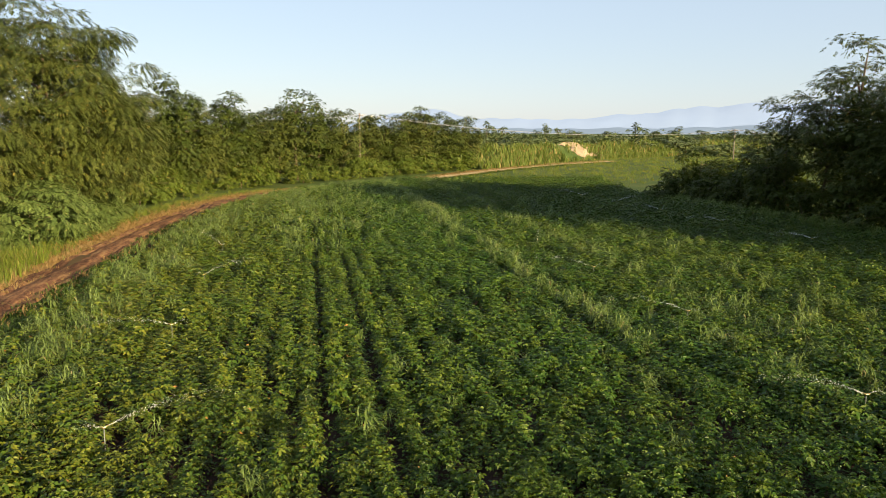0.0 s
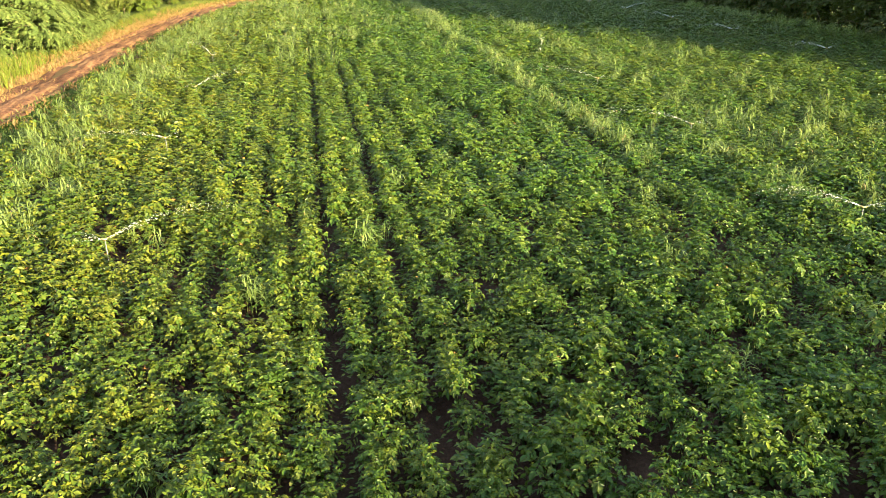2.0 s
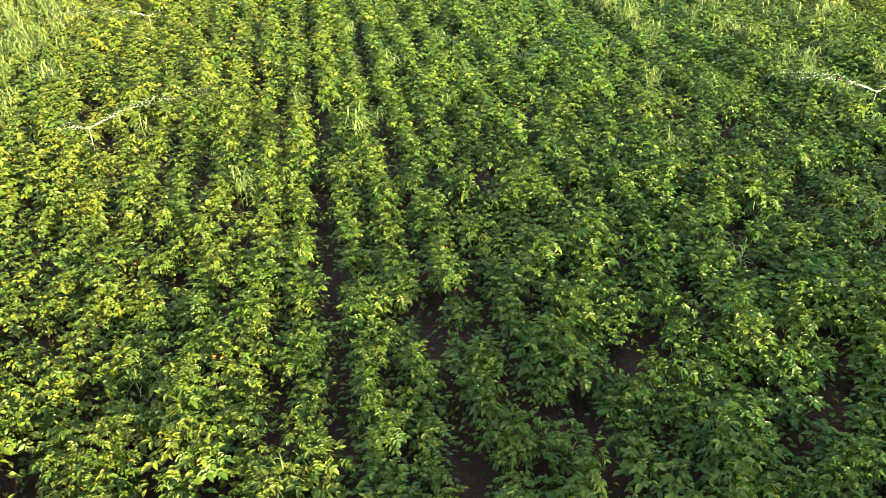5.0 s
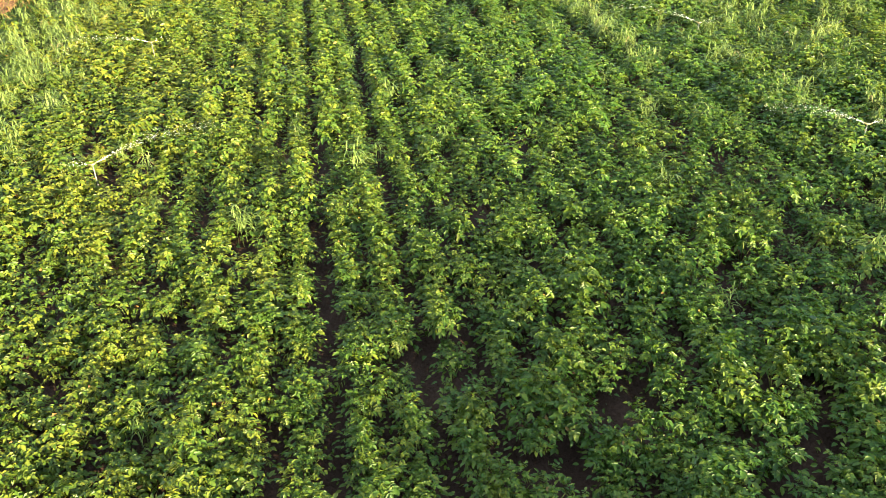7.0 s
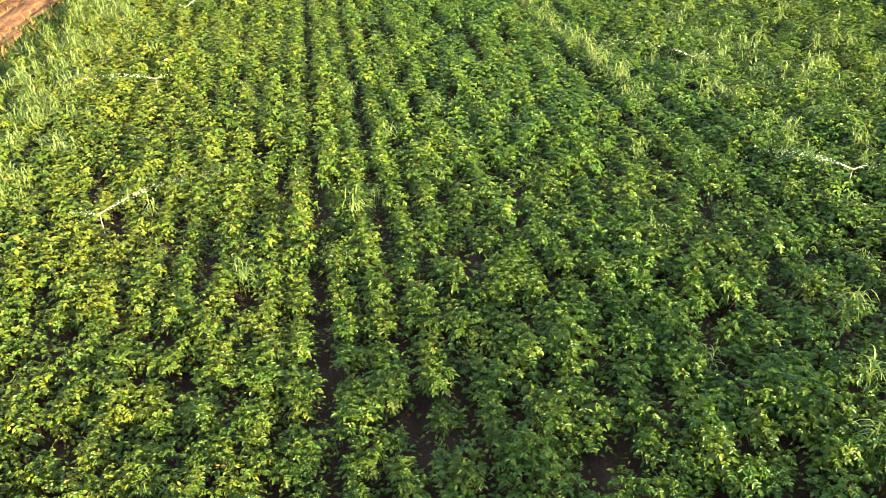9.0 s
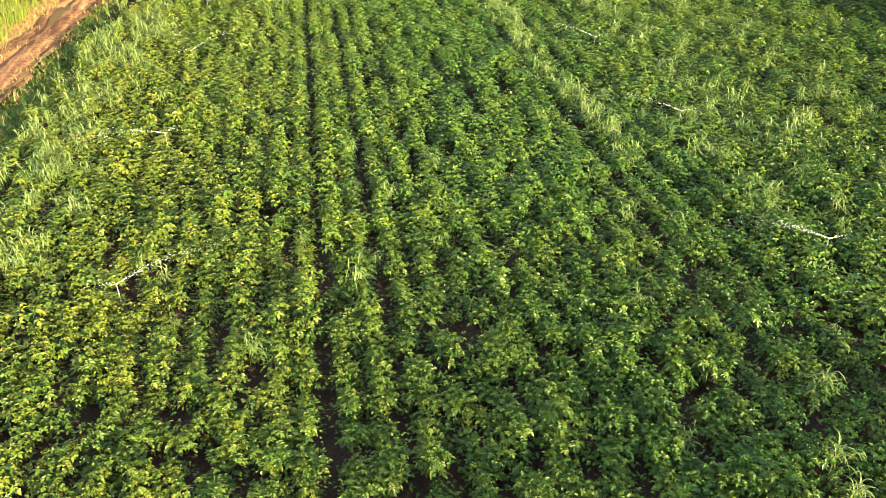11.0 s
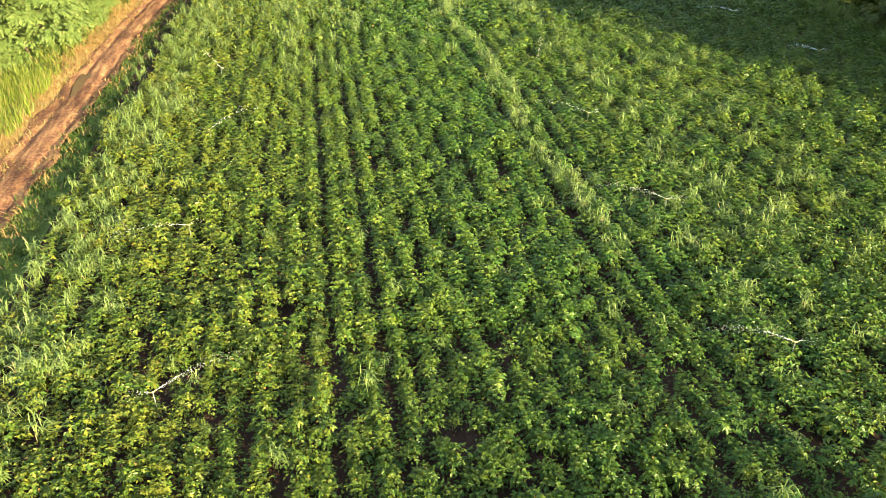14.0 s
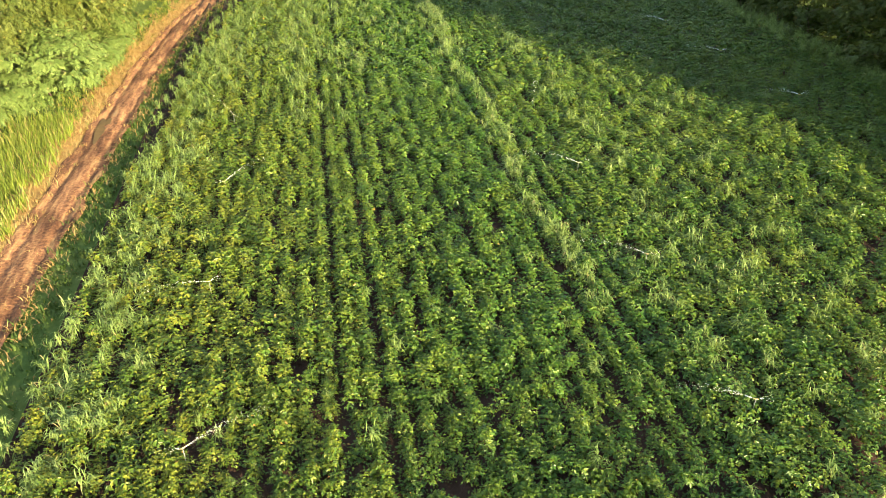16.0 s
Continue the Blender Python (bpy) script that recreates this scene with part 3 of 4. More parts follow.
def grasses():
    rng = np.random.default_rng(21)
    weeds = [weed_template(rng, 5, 6, 1.12, 0.60, 0.040) for _ in range(10)]

    def bump(v, c, w):
        return np.exp(-((v - c) / w) ** 2)

    def weedy(x, y):
        rise = np.clip((y + 1) / 8, 0, 1)
        patchy = np.clip(0.75 + 0.9 * smooth_noise(x, y, 3.4, 3.0), 0, 1.5)
        left = bump(x, field_left(y) + 2.1, 1.3) * np.clip((y + 9) / 8, 0, 1) * patchy * 0.70
        strip = bump(x, 7.05 + 0.25 * np.sin(y * 0.3), 0.50) * rise * 0.80 * patchy
        strip2 = (bump(x, 10.0, 0.6) * bump(y, 5, 5) + bump(x, 12.6, 0.9) * rise) * 0.36 * patchy
        strip3 = bump(x, 17.3, 0.9) * rise * 0.18 * patchy
        rightn = bump(x, 12, 5) * bump(y, 3, 9) * 0.05 * (1 + smooth_noise(x, y, 2.5, 5.0))
        far = np.clip((y - 26) / 20, 0, 1) * 0.17 * (0.7 + smooth_noise(x, y, 9.0, 2.0)) * (x < 8)
        mid = bump(x, -4.5, 1.2) * np.clip((y - 22) / 12, 0, 1) * 0.3
        edge = bump(x, field_right(y) + 1.0, 1.3) * np.clip((y - 12) / 6, 0, 1) * np.clip((62 - y) / 4, 0, 1) * 0.7
        return np.clip(edge + left + strip + strip2 + strip3 + rightn + far + mid + 0.004, 0, 1) * (x > field_left(y) - 0.2) * (x < field_right(y) + 2.5)

    p = spread_tufts(rng, 36000, (-14.5, 38, -12, 90), weedy)
    p[:, 2] = 0.05
    s = rng.uniform(0.65, 1.15, len(p))
    stuff("tall_weed_grass", scatter(weeds, p, rng.uniform(0, 6.28, len(p)), np.stack([s * 0.9, s * 0.9, s], 1), rng), M_WEED,
          "pale tall weed grass growing through the potato rows", "grass")

    verge = [tuft_template(rng, 7, 0.95, 0.05, 0.25, 0.45) for _ in range(6)]
    p = spread_tufts(rng, 1700, (-24, -18.2, -2, 30), lambda x, y: np.clip((-17.3 - x) / 1.2, 0.1, 1))
    s0 = rng.integers(110, 240, 1500)
    xy = ROAD[s0] - ROAD_SIDE[s0] * rng.uniform(2.4, 5.0, 1500)[:, None] + rng.uniform(-0.3, 0.3, (1500, 2))
    p = np.concatenate([p, np.concatenate([xy, np.zeros((1500, 1))], 1)])
    s = rng.uniform(0.6, 1.15, len(p)) * np.where(p[:, 1] > 30, 0.55, 1.0)
    stuff("verge_grass", scatter(verge, p, rng.uniform(0, 6.28, len(p)), np.stack([s, s, s], 1), rng), M_VERGE,
          "sunlit yellow-green tall grass beside the track", "grass")

    turf = [tuft_template(rng, 7, 0.28, 0.06, 0.25, 0.7, 2) for _ in range(6)]
    s0 = rng.integers(60, len(ROAD) - 60, 3600)
    off = np.where(rng.uniform(0, 1, 3600) < 0.75, rng.uniform(1.0, 2.6, 3600), -rng.uniform(2.4, 4.2, 3600))
    xy = ROAD[s0] + ROAD_SIDE[s0] * off[:, None] + rng.uniform(-0.3, 0.3, (3600, 2))
    p = np.concatenate([xy, np.zeros((3600, 1))], 1)
    s = rng.uniform(0.6, 1.5, len(p))
    stuff("verge_turf", scatter(turf, p, rng.uniform(0, 6.28, len(p)), np.stack([s, s, s], 1), rng), M_TURF,
          "short green turf between track and field", "grass")

    straw = [tuft_template(rng, 7, 0.42, 0.05, 0.3, 0.9, 2) for _ in range(6)]
    s0 = rng.integers(60, len(ROAD) - 2, 6500)
    side = rng.uniform(0, 1, 6500)
    off = np.where(side < 0.80, -rng.normal(2.1, 0.75, 6500).clip(0.95, 4.5), np.where(side < 0.90, rng.normal(0, 0.25, 6500), rng.normal(1.3, 0.25, 6500)))
    xy = ROAD[s0] + ROAD_SIDE[s0] * off[:, None] + rng.uniform(-0.3, 0.3, (6500, 2))
    p = np.concatenate([xy, np.full((6500, 1), 0.04)], 1)
    s = rng.uniform(0.5, 1.3, len(p)) * np.where(np.abs(off) < 1.0, 0.55, 1.0)
    stuff("dry_straw", scatter(straw, p, rng.uniform(0, 6.28, len(p)), np.stack([s, s, s * 0.8], 1), rng), M_STRAW,
          "dry straw-coloured grass along the track", "grass")

    meadow = [tuft_template(rng, 9, 0.6, 0.08, 0.7, 0.8, 2) for _ in range(5)]
    p = spread_tufts(rng, 6500, (-4, 120, 60, 200), lambda x, y: ((x > field_left(y) + 2) & ((y > 86) | (x > field_right(y))) & (x < 20 + 1.0 * (y - 60))) * 1.0)
    s = rng.uniform(0.6, 1.2, len(p))
    stuff("meadow_grass", scatter(meadow, p, rng.uniform(0, 6.28, len(p)), np.stack([s, s, s], 1), rng), M_VERGE,
          "light green meadow grass beyond the field", "grass")

    reed = [tuft_template(rng, 9, 1.7, 0.22, 0.9, 0.35, 2) for _ in range(6)]
    u, w = rng.uniform(0, 1, 3600), rng.uniform(-0.15, 1.0, 3600) ** 1.0
    xy = bank_point(u, w)
    keep = (np.hypot(xy[:, 0] - 69, (xy[:, 1] - 175)) > 8.5) | (rng.uniform(0, 1, 3600) < 0.12)
    p = np.concatenate([xy, bank_height(u, w)[:, None]], 1)[keep]
    s = rng.uniform(0.5, 1.3, len(p))
    stuff("bank_weeds", scatter(reed, p, rng.uniform(0, 6.28, len(p)), np.stack([s, s, s], 1), rng), M_REED,
          "tall green weeds covering the far bank", "weeds")
    # single tufts that stand out of the crop
    kinds = []
    for _ in range(4):
        base = tagged(new("grass_tuft"), "tall pale weed grass tuft among potato plants", "grass", "weed tufts in the crop")
        part("blade_fan", mesh_np("blade_fan", *weed_template(rng, 5, 5, 0.85, 0.50, 0.026), M_WEED), base)
        kinds.append(base)
    spots = [(0.0, 0.0, 0.9), (-1.73, -0.42, 0.8), (-4.39, -3.9, 0.9), (-5.9, -9.1, 0.9), (3.7, -7.8, 0.8), (-5.3, -7.5, 0.7), (0.8, -8.7, 0.6), (-4.0, -11.4, 0.9),
             (5.7, 0.7, 0.9), (3.0, 3.4, 0.8), (-7.9, 0.4, 0.8), (6.2, 1.2, 0.8), (11.7, 4.4, 1.0), (7.3, 7.0, 1.0), (10.4, -1.0, 0.9), (12.9, 16.8, 1.1), (7.7, -0.4, 0.8),
             (10.1, 3.9, 0.9), (-12.9, 20.0, 1.6), (-12.6, 20.7, 1.45), (-12.4, 18.7, 1.5), (-12.9, 17.4, 1.35), (-12.3, 21.7, 1.4), (-13.1, 18.6, 1.3), (-11.9, 15.6, 1.3), (-6.7, -2.4, 0.7), (9.4, 16.2, 1.0), (-10.3, 8.0, 1.1), (-11.2, 12.5, 1.1), (-9.8, 3.6, 1.0), (8.6, -5.2, 0.8)]
    for n, (x, y, s) in enumerate(spots):
        m = pose(x, y, 0.1, 0, 0, rng.uniform(0, 360)) @ Matrix.Diagonal((s, s, s, 1))
        if n < 4:
            kinds[n].matrix_basis = m
        else:
            copy_thing(kinds[n % 4], Matrix.Identity(4)).matrix_basis = m


grasses()


# ---- trees ----
def crown_geometry(rng, h, r, low, clumps, sprays, per, leaf, droop, ragged=0.12, flat=0.55, slim=0.55, bulk=0.26):
    """Leafy crown: clumps on and in an uneven egg, each of drooping sprays of leaflets."""
    up = np.array([0, 0, 1.0])
    d = unit(rng.normal(0, 1, (clumps, 3)))
    rad = rng.uniform(0.45, 1.0, clumps) ** 0.5 * (1 + ragged * rng.normal(0, 1, clumps).clip(-1.5, 1.5))
    mid, half = (h + low) / 2, (h - low) / 2
    c = d * rad[:, None] * [r, r, half] + up * mid
    taper = 1 - 0.25 * np.clip((c[:, 2:3] - mid) / half, -0.6, 1) ** 2
    c[:, :2] *= taper
    size = rng.uniform(0.7, 1.3, clumps) * r * bulk
    n = clumps * sprays
    cc, ss = np.repeat(c, sprays, 0), np.repeat(size, sprays)
    o = unit(rng.normal(0, 1, (n, 3)) + unit(cc - up * mid) * 0.9 + up * 0.45)
    root = cc + o * [1.25, 1.25, flat] * (ss * rng.uniform(0.55, 1.0, n))[:, None]
    d = unit(o * [1, 1, 0.4] + rng.normal(0, 0.25, (n, 3)) - up * droop * 0.5)
    side = unit(np.cross(d, up))
    pos, dirs, nrm = [], [], []
    span = leaf * per * 0.30
    for k in range(per):
        u = (k + 0.5) / per
        s = 1 if k % 2 else -1
        pos.append(root + d * span * u - up * (droop * span * u * u))
        dirs.append(d * 0.8 + side * s * 0.8 - up * droop * u)
        nrm.append(unit(up * 0.9 + o * (1.2 * flat) + rng.normal(0, 0.28, (n, 3))))
    pos, dirs, nrm = (np.concatenate(a) for a in (pos, dirs, nrm))
    size = leaf * rng.uniform(0.7, 1.25, len(pos))
    heart = clumps * 10                                # inner leaves close the crown
    e = unit(rng.normal(0, 1, (heart, 3))) * (rng.uniform(0.1, 1.0, heart) ** 0.5)[:, None] * [r * 0.50, r * 0.50, half * 0.66] + up * mid
    pos, dirs, nrm = np.concatenate([pos, e]), np.concatenate([dirs, rng.normal(0, 1, (heart, 3))]), np.concatenate([nrm, unit(rng.normal(0, 0.6, (heart, 3)) + up)])
    size = np.concatenate([size, min(leaf * 2.3, max(leaf, 0.55)) * rng.uniform(0.8, 1.2, heart)])
    return leaflets(pos, dirs, nrm, size, size * slim, 0.1, 0.2), c


def tree_thing(rng, name, label, h, r, low, leaf_mat, clumps=60, sprays=14, per=8, leaf=0.36, droop=0.6, trunk_r=0.16, group="", flat=0.55, slim=0.55, bulk=0.26, ragged=0.12):
    base = tagged(new(name), label, "tree" if name.endswith("tree") else "shrub", group)
    geo, c = crown_geometry(rng, h, r, low, clumps, sprays, per, leaf, droop, ragged, flat, slim, bulk)
    part("crown", mesh_np("crown", *geo, leaf_mat), base)
    z = np.linspace(-0.1, h * 0.82, 7)
    sway = np.cumsum(rng.normal(0, 0.10, (7, 2)), 0)
    trunk = np.stack([sway[:, 0], sway[:, 1], z], 1)
    trunk[0, :2] = trunk[1, :2] * 0
    pieces = tube(trunk, np.linspace(trunk_r, trunk_r * 0.25, 7), 8)
    part("trunk", mesh_np("trunk", *pieces, M_BARK), base)
    pick = rng.choice(len(c), min(12, len(c)), replace=False)
    for k in pick[:7]:
        e = c[k]
        zb = max(0.25 * h * rng.uniform(0.6, 1.3), min(e[2] - 0.3 * np.hypot(e[0], e[1]), 0.75 * h))
        b = np.array([np.interp(zb, z, trunk[:, 0]), np.interp(zb, z, trunk[:, 1]), zb])
        m = (b + e) / 2 + [0, 0, 0.12 * np.linalg.norm(e - b)]
        part("limb", mesh_np("limb", *tube([b, m, e], [trunk_r * 0.45, trunk_r * 0.3, trunk_r * 0.1], 5), M_BARK), base)
    return base


def plant_copies(kinds, spots, rng, ref):
    """Set kinds at spots (x, y, height, width factor); ref: the kinds' heights."""
    for n, (x, y, h, w) in enumerate(spots):
        k = n % len(kinds)
        s = h / ref[k]
        m = pose(x, y, 0, 0, 0, rng.uniform(0, 360)) @ Matrix.Diagonal((s * w, s * w, s, 1))
        if n < len(kinds):
            kinds[k].matrix_basis = m
        else:
            copy_thing(kinds[k], Matrix.Identity(4)).matrix_basis = m


def tree_belts():
    rng = np.random.default_rng(33)
    # tall locusts by the bend of the track
    big = [tree_thing(rng, "locust_tree", "tall locust tree with drooping feathery foliage in evening sun", 15, 4.6, 1.2, M_LOCUST, 80, 90, 8, 0.18, 0.55, 0.22, "locust trees along the track", 0.42, 0.46, 0.36) for _ in range(3)]
    plant_copies(big, [(-26.4, 35.6, 14.8, 1.0), (-25.0, 39.6, 15.6, 1.0), (-22.6, 43.9, 17.0, 1.08), (-20.9, 48.0, 16.2, 0.9), (-29.0, 31.5, 14.2, 1.0)], rng, [15] * 3)
    # the belt behind, lower and denser
    low = [tree_thing(rng, "locust_tree", "bushy locust tree in a dense sunlit belt", 11, 2.9, 0.8, leaf, 72, 46, 6, 0.21, 0.4, 0.17, "trees of the belt along the track", 0.7, 0.55, 0.34, 0.12) for leaf in (M_LOCUST, M_BROAD_AND_SHADE, M_LOCUST)]
    plant_copies(low, [(-20.6, 55.5, 10.4, 0.85), (-18.9, 73.7, 12.6, 0.95), (-21.5, 66.0, 9.0, 1.0), (-16.6, 78.3, 9.8, 0.95), (-13.9, 84.5, 11.4, 1.05), (-10.9, 89.6, 9.0, 1.05), (-7.6, 95.2, 9.2, 1.2),
                       (-2.1, 105.4, 9.4, 1.15), (2.3, 109.7, 10.2, 0.95), (6.3, 114.1, 9.0, 1.1), (10.5, 117.4, 8.4, 1.3), (14.0, 121.0, 10.0, 0.95), (18.3, 124.3, 10.8, 1.0), (23.4, 129.5, 10.3, 1.05), (28.2, 133.5, 9.6, 1.0),
                       (-24.5, 60.0, 11.0, 1.1), (-13.5, 90.5, 9.5, 1.2), (-24.0, 75.0, 11.0, 1.2),
                       (-9.5, 101.0, 9.3, 1.2), (-0.5, 113.5, 9.6, 1.2), (8.5, 121.0, 9.6, 1.2), (17.0, 128.5, 9.8, 1.2), (-20.0, 83.0, 10.0, 1.2)], rng, [10.2] * 3)
    oak = [tree_thing(rng, "broadleaf_tree", "rounded dark broadleaf tree above the belt", 13.5, 4.2, 4.5, M_BROAD_AND_SHADE, 60, 40, 6, 0.26, 0.3, 0.25, "", 0.7, 0.6, 0.32)]
    plant_copies(oak, [(-5.2, 100.6, 13.4, 1.0)], rng, [13.5])
    # shade belt across the field
    rng = np.random.default_rng(34)
    dark = [tree_thing(rng, "broadleaf_tree", "tall ragged willow-like shade-casting tree, leaves darkened to paint shade", 13, 3.9, 0.4, M_BROAD_AND_SHADE, 130, 34, 6, 0.21, 0.35, 0.2, "trees of the shaded belt", 0.6, 0.5, 0.30, 0.18) for _ in range(3)]
    # paler leaf material stands in for sun on the belt's front trees
    edge = [tree_thing(rng, "locust_tree", "ragged olive-green tree at the field edge, sunlight put into paler leaves", 12, 3.6, 2.0, M_LOCUST, 54, 44, 6, 0.20, 0.35, 0.2, "trees of the shaded belt", 0.6, 0.5, 0.32, 0.26) for _ in range(2)]
    plant_copies(edge, [(38.9, 43.8, 10.6, 1.0), (41.6, 38.0, 14.2, 1.0), (42.2, 31.5, 13.4, 1.0), (41.0, 40.8, 11.0, 1.0)], rng, [12] * 2)
    # those with y below 25 stand out of view, added to cast shade
    plant_copies(dark, [(41.5, 27.5, 12.4, 1.0), (40.8, 31.0, 12.4, 0.9), (43.5, 35.5, 12.2, 1.0), (44.5, 41.0, 10.5, 1.0), (41.0, 24.0, 13.0, 1.2), (42.5, 15.5, 17.6, 1.1), (42.0, 5.5, 17.2, 1.0),
                        (40.5, 18.5, 13.0, 1.25), (41.0, 12.5, 12.8, 1.25), (41.0, 8.0, 10.0, 1.25), (41.5, 4.0, 9.0, 1.35), (41.0, 0.2, 7.9, 1.45), (41.0, -3.6, 7.1, 1.5), (42.0, -8.0, 6.6, 1.5), (43.5, -13.0, 6.4, 1.5),
                        (29.0, -57.4, 13.5, 1.3), (33.4, -57.2, 13.3, 1.3), (37.6, -56.5, 13.0, 1.3), (42.0, -55.5, 13.2, 1.3), (46.0, -54.5, 12.8, 1.3), (31.0, -63.0, 14.8, 1.3), (35.5, -63.0, 14.8, 1.3), (40.0, -62.0, 14.9, 1.3), (44.5, -61.0, 14.4, 1.3), (25.5, -59.0, 12.8, 1.2), (43.0, 10.5, 18.0, 1.0)], rng, [13] * 3)
    # low bushes under both belts
    bush = [tree_thing(rng, "leafy_bush", "dense green bush at the foot of the trees", 3, 1.9, 0.0, M_BUSH, 24, 22, 6, 0.19, 0.4, 0.05, "bushes along the tree belts") for _ in range(4)]
    scrub = [tree_thing(rng, "locust_shrub", "low feathery locust shrub beside the track", 3, 1.9, 0.0, M_SCRUB, 30, 40, 8, 0.14, 0.45, 0.05, "locust shrubs along the track", 0.4, 0.5, 0.36) for _ in range(3)]
    spots = []
    edge = [(-23.5, 28.5), (-20.5, 34.0), (-19.3, 40), (-19.4, 47), (-20.8, 55), (-20.0, 62), (-17.6, 68), (-15.0, 77.5), (-11.5, 83.5), (-7.5, 89.5), (-3.0, 94.5), (2.0, 99.5), (9.5, 107.5), (17.0, 116.5), (24.0, 124.0), (29.5, 130.5)]
    for (x0, y0), (x1, y1) in zip(edge, edge[1:]):
        n = max(2, round(math.hypot(x1 - x0, y1 - y0) / 3.0))
        for k in range(n):
            u = (k + rng.uniform(-0.2, 0.2)) / n
            spots.append((x0 + (x1 - x0) * u - rng.uniform(0.3, 1.6), y0 + (y1 - y0) * u + rng.uniform(0.2, 1.2), rng.uniform(1.8, 4.2), rng.uniform(0.85, 1.15)))
    spots += [(38.7, 59.6, 5.4, 0.8), (35.6, 58.2, 3.4, 1.0), (39.1, 55.5, 4.4, 0.9), (38.9, 51.4, 4.4, 0.9), (39.2, 47.4, 5.5, 0.8), (33.5, 57.2, 2.0, 1.2), (37.0, 53.5, 2.8, 1.1), (36.8, 48.5, 2.6, 1.0),
              (38.0, 44.0, 4.0, 0.9), (37.4, 38.5, 3.4, 1.0), (37.6, 33.5, 3.6, 1.0), (37.6, 28.5, 3.4, 1.0), (37.5, 23.0, 3.5, 1.0), (43.0, 60.0, 4.6, 1.0), (47.5, 57.5, 4.6, 1.0), (44.0, 50.0, 6.0, 0.9)]
    near = [p for p in spots if p[0] < -15 and p[1] < 58]
    plant_copies(scrub, near, rng, [3] * 3)
    plant_copies(bush, [p for p in spots if p not in near and p[0] < 31], rng, [3] * 4)
    # darker leaf than the other bushes, painting the shade they stand in
    shade = [tree_thing(rng, "leafy_bush", "leafy bush of the belt, its shade painted as darker leaves", 3, 1.9, 0.0, M_BROAD_AND_SHADE, 26, 20, 6, 0.18, 0.4, 0.05, "bushes of the shaded belt") for _ in range(3)]
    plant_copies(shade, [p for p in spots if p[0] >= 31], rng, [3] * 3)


tree_belts()


# ---- far bank, woods, mountains ----
def far_country():
    rng = np.random.default_rng(55)
    # bare sand slipped down the face of the bank
    a, b = np.meshgrid(np.linspace(-1, 1, 44), np.linspace(0, 1, 20))
    lump = rng.normal(0, 1, a.shape)
    for _ in range(3):
        lump = (lump + np.roll(lump, 1, 0) + np.roll(lump, -1, 0) + np.roll(lump, 1, 1) + np.roll(lump, -1, 1)) / 5
    edge = 1 + 0.25 * np.sin(b * 7) + 0.15 * np.sin(b * 17)
    u, w = 0.283 + a * edge * 0.026 + 0.012 * (1 - b), 0.12 + b * (1.02 + 0.12 * np.sin(a * 5))
    xy = bank_point(u, w)
    z = bank_height(u, w) + 0.75 * np.clip(1 - np.abs(a) ** 3, 0, 1) * np.clip(b * 3, 0, 1) + 0.9 * lump * np.clip(1 - a ** 2, 0, 1) + 0.04
    v = np.concatenate([xy, z[..., None]], -1).reshape(-1, 3)
    i = np.arange(19)[:, None] * 44 + np.arange(43)[None]
    tagged(new("sand_patch", mesh_np("sand_patch", v, np.stack([i, i + 1, i + 45, i + 44], -1).reshape(-1, 4), M_SAND)), "bare pale sand slipped down the bank", "sand", kind="structure")
    # overgrown bank behind the reeds
    far = [tree_thing(rng, "field_tree", "green tree standing out of the distant hedges", 10, 4.0, 1.0, M_HAZED_WOODS, 26, 12, 4, 0.7, 0.3, 0.25, "distant trees on the plain") for _ in range(3)]
    plant_copies(far, [(73.2, 303, 10.5, 0.9), (79.8, 302, 9.5, 0.8), (114.6, 367, 8.1, 1), (113.5, 347, 10.1, 0.8), (123.2, 355, 9.3, 0.8), (132.4, 364, 8.7, 1), (137, 292, 10.2, 1.1), (143.8, 341, 7.8, 1.2),
                       (151, 300, 8.4, 1.1), (155, 289, 8.8, 1.2), (166, 287, 8.3, 1.2), (170, 255, 8.9, 1.2), (177, 254, 7.3, 1.3), (144, 382, 7.5, 1.3), (165, 267, 8.0, 1.2), (180, 262, 8.5, 1.3), (190, 250, 9.0, 1.3)], rng, [10] * 3)
    fine = [crown_geometry(rng, 5.5, 5.0, 0.0, 16, 7, 3, 0.95, 0.3)[0] for _ in range(5)]
    coarse = [crown_geometry(rng, 5.5, 5.0, 0.0, 12, 5, 2, 1.7, 0.3)[0] for _ in range(5)]
    pts = []
    for dist, n, spread in ((262, 60, 14), (330, 60, 30), (420, 70, 60), (700, 90, 140)):
        ang = rng.uniform(-0.28, 0.62, n)
        d = dist + rng.uniform(-spread, spread, n)
        pts.append(np.stack([-3.5 + np.sin(ang) * d, -18 + np.cos(ang) * d, 0 * d], 1))
    p = np.concatenate(pts)
    keep = p[:, 1] > 190
    p = p[keep]
    s = rng.uniform(0.6, 1.25, len(p))
    sizes, turns, near = np.stack([s * 1.4, s * 1.4, s], 1), rng.uniform(0, 6.28, len(p)), p[:, 1] < 330
    woods = join([scatter(fine, p[near], turns[near], sizes[near], rng), scatter(coarse, p[~near], turns[~near], sizes[~near], rng)])
    stuff("far_woods", woods, M_HAZED_WOODS, "distant hedges and low woods on the plain", "woods")
    bank = [crown_geometry(rng, 4.0, 2.6, 0.0, 12, 6, 4, 0.5, 0.3)[0] for _ in range(4)]
    u, w = rng.uniform(0, 1, 90), rng.uniform(0.9, 1.9, 90)
    p = np.concatenate([bank_point(u, w), bank_height(u, w)[:, None] - 0.2], 1)
    s = rng.uniform(0.25, 0.6, len(p))
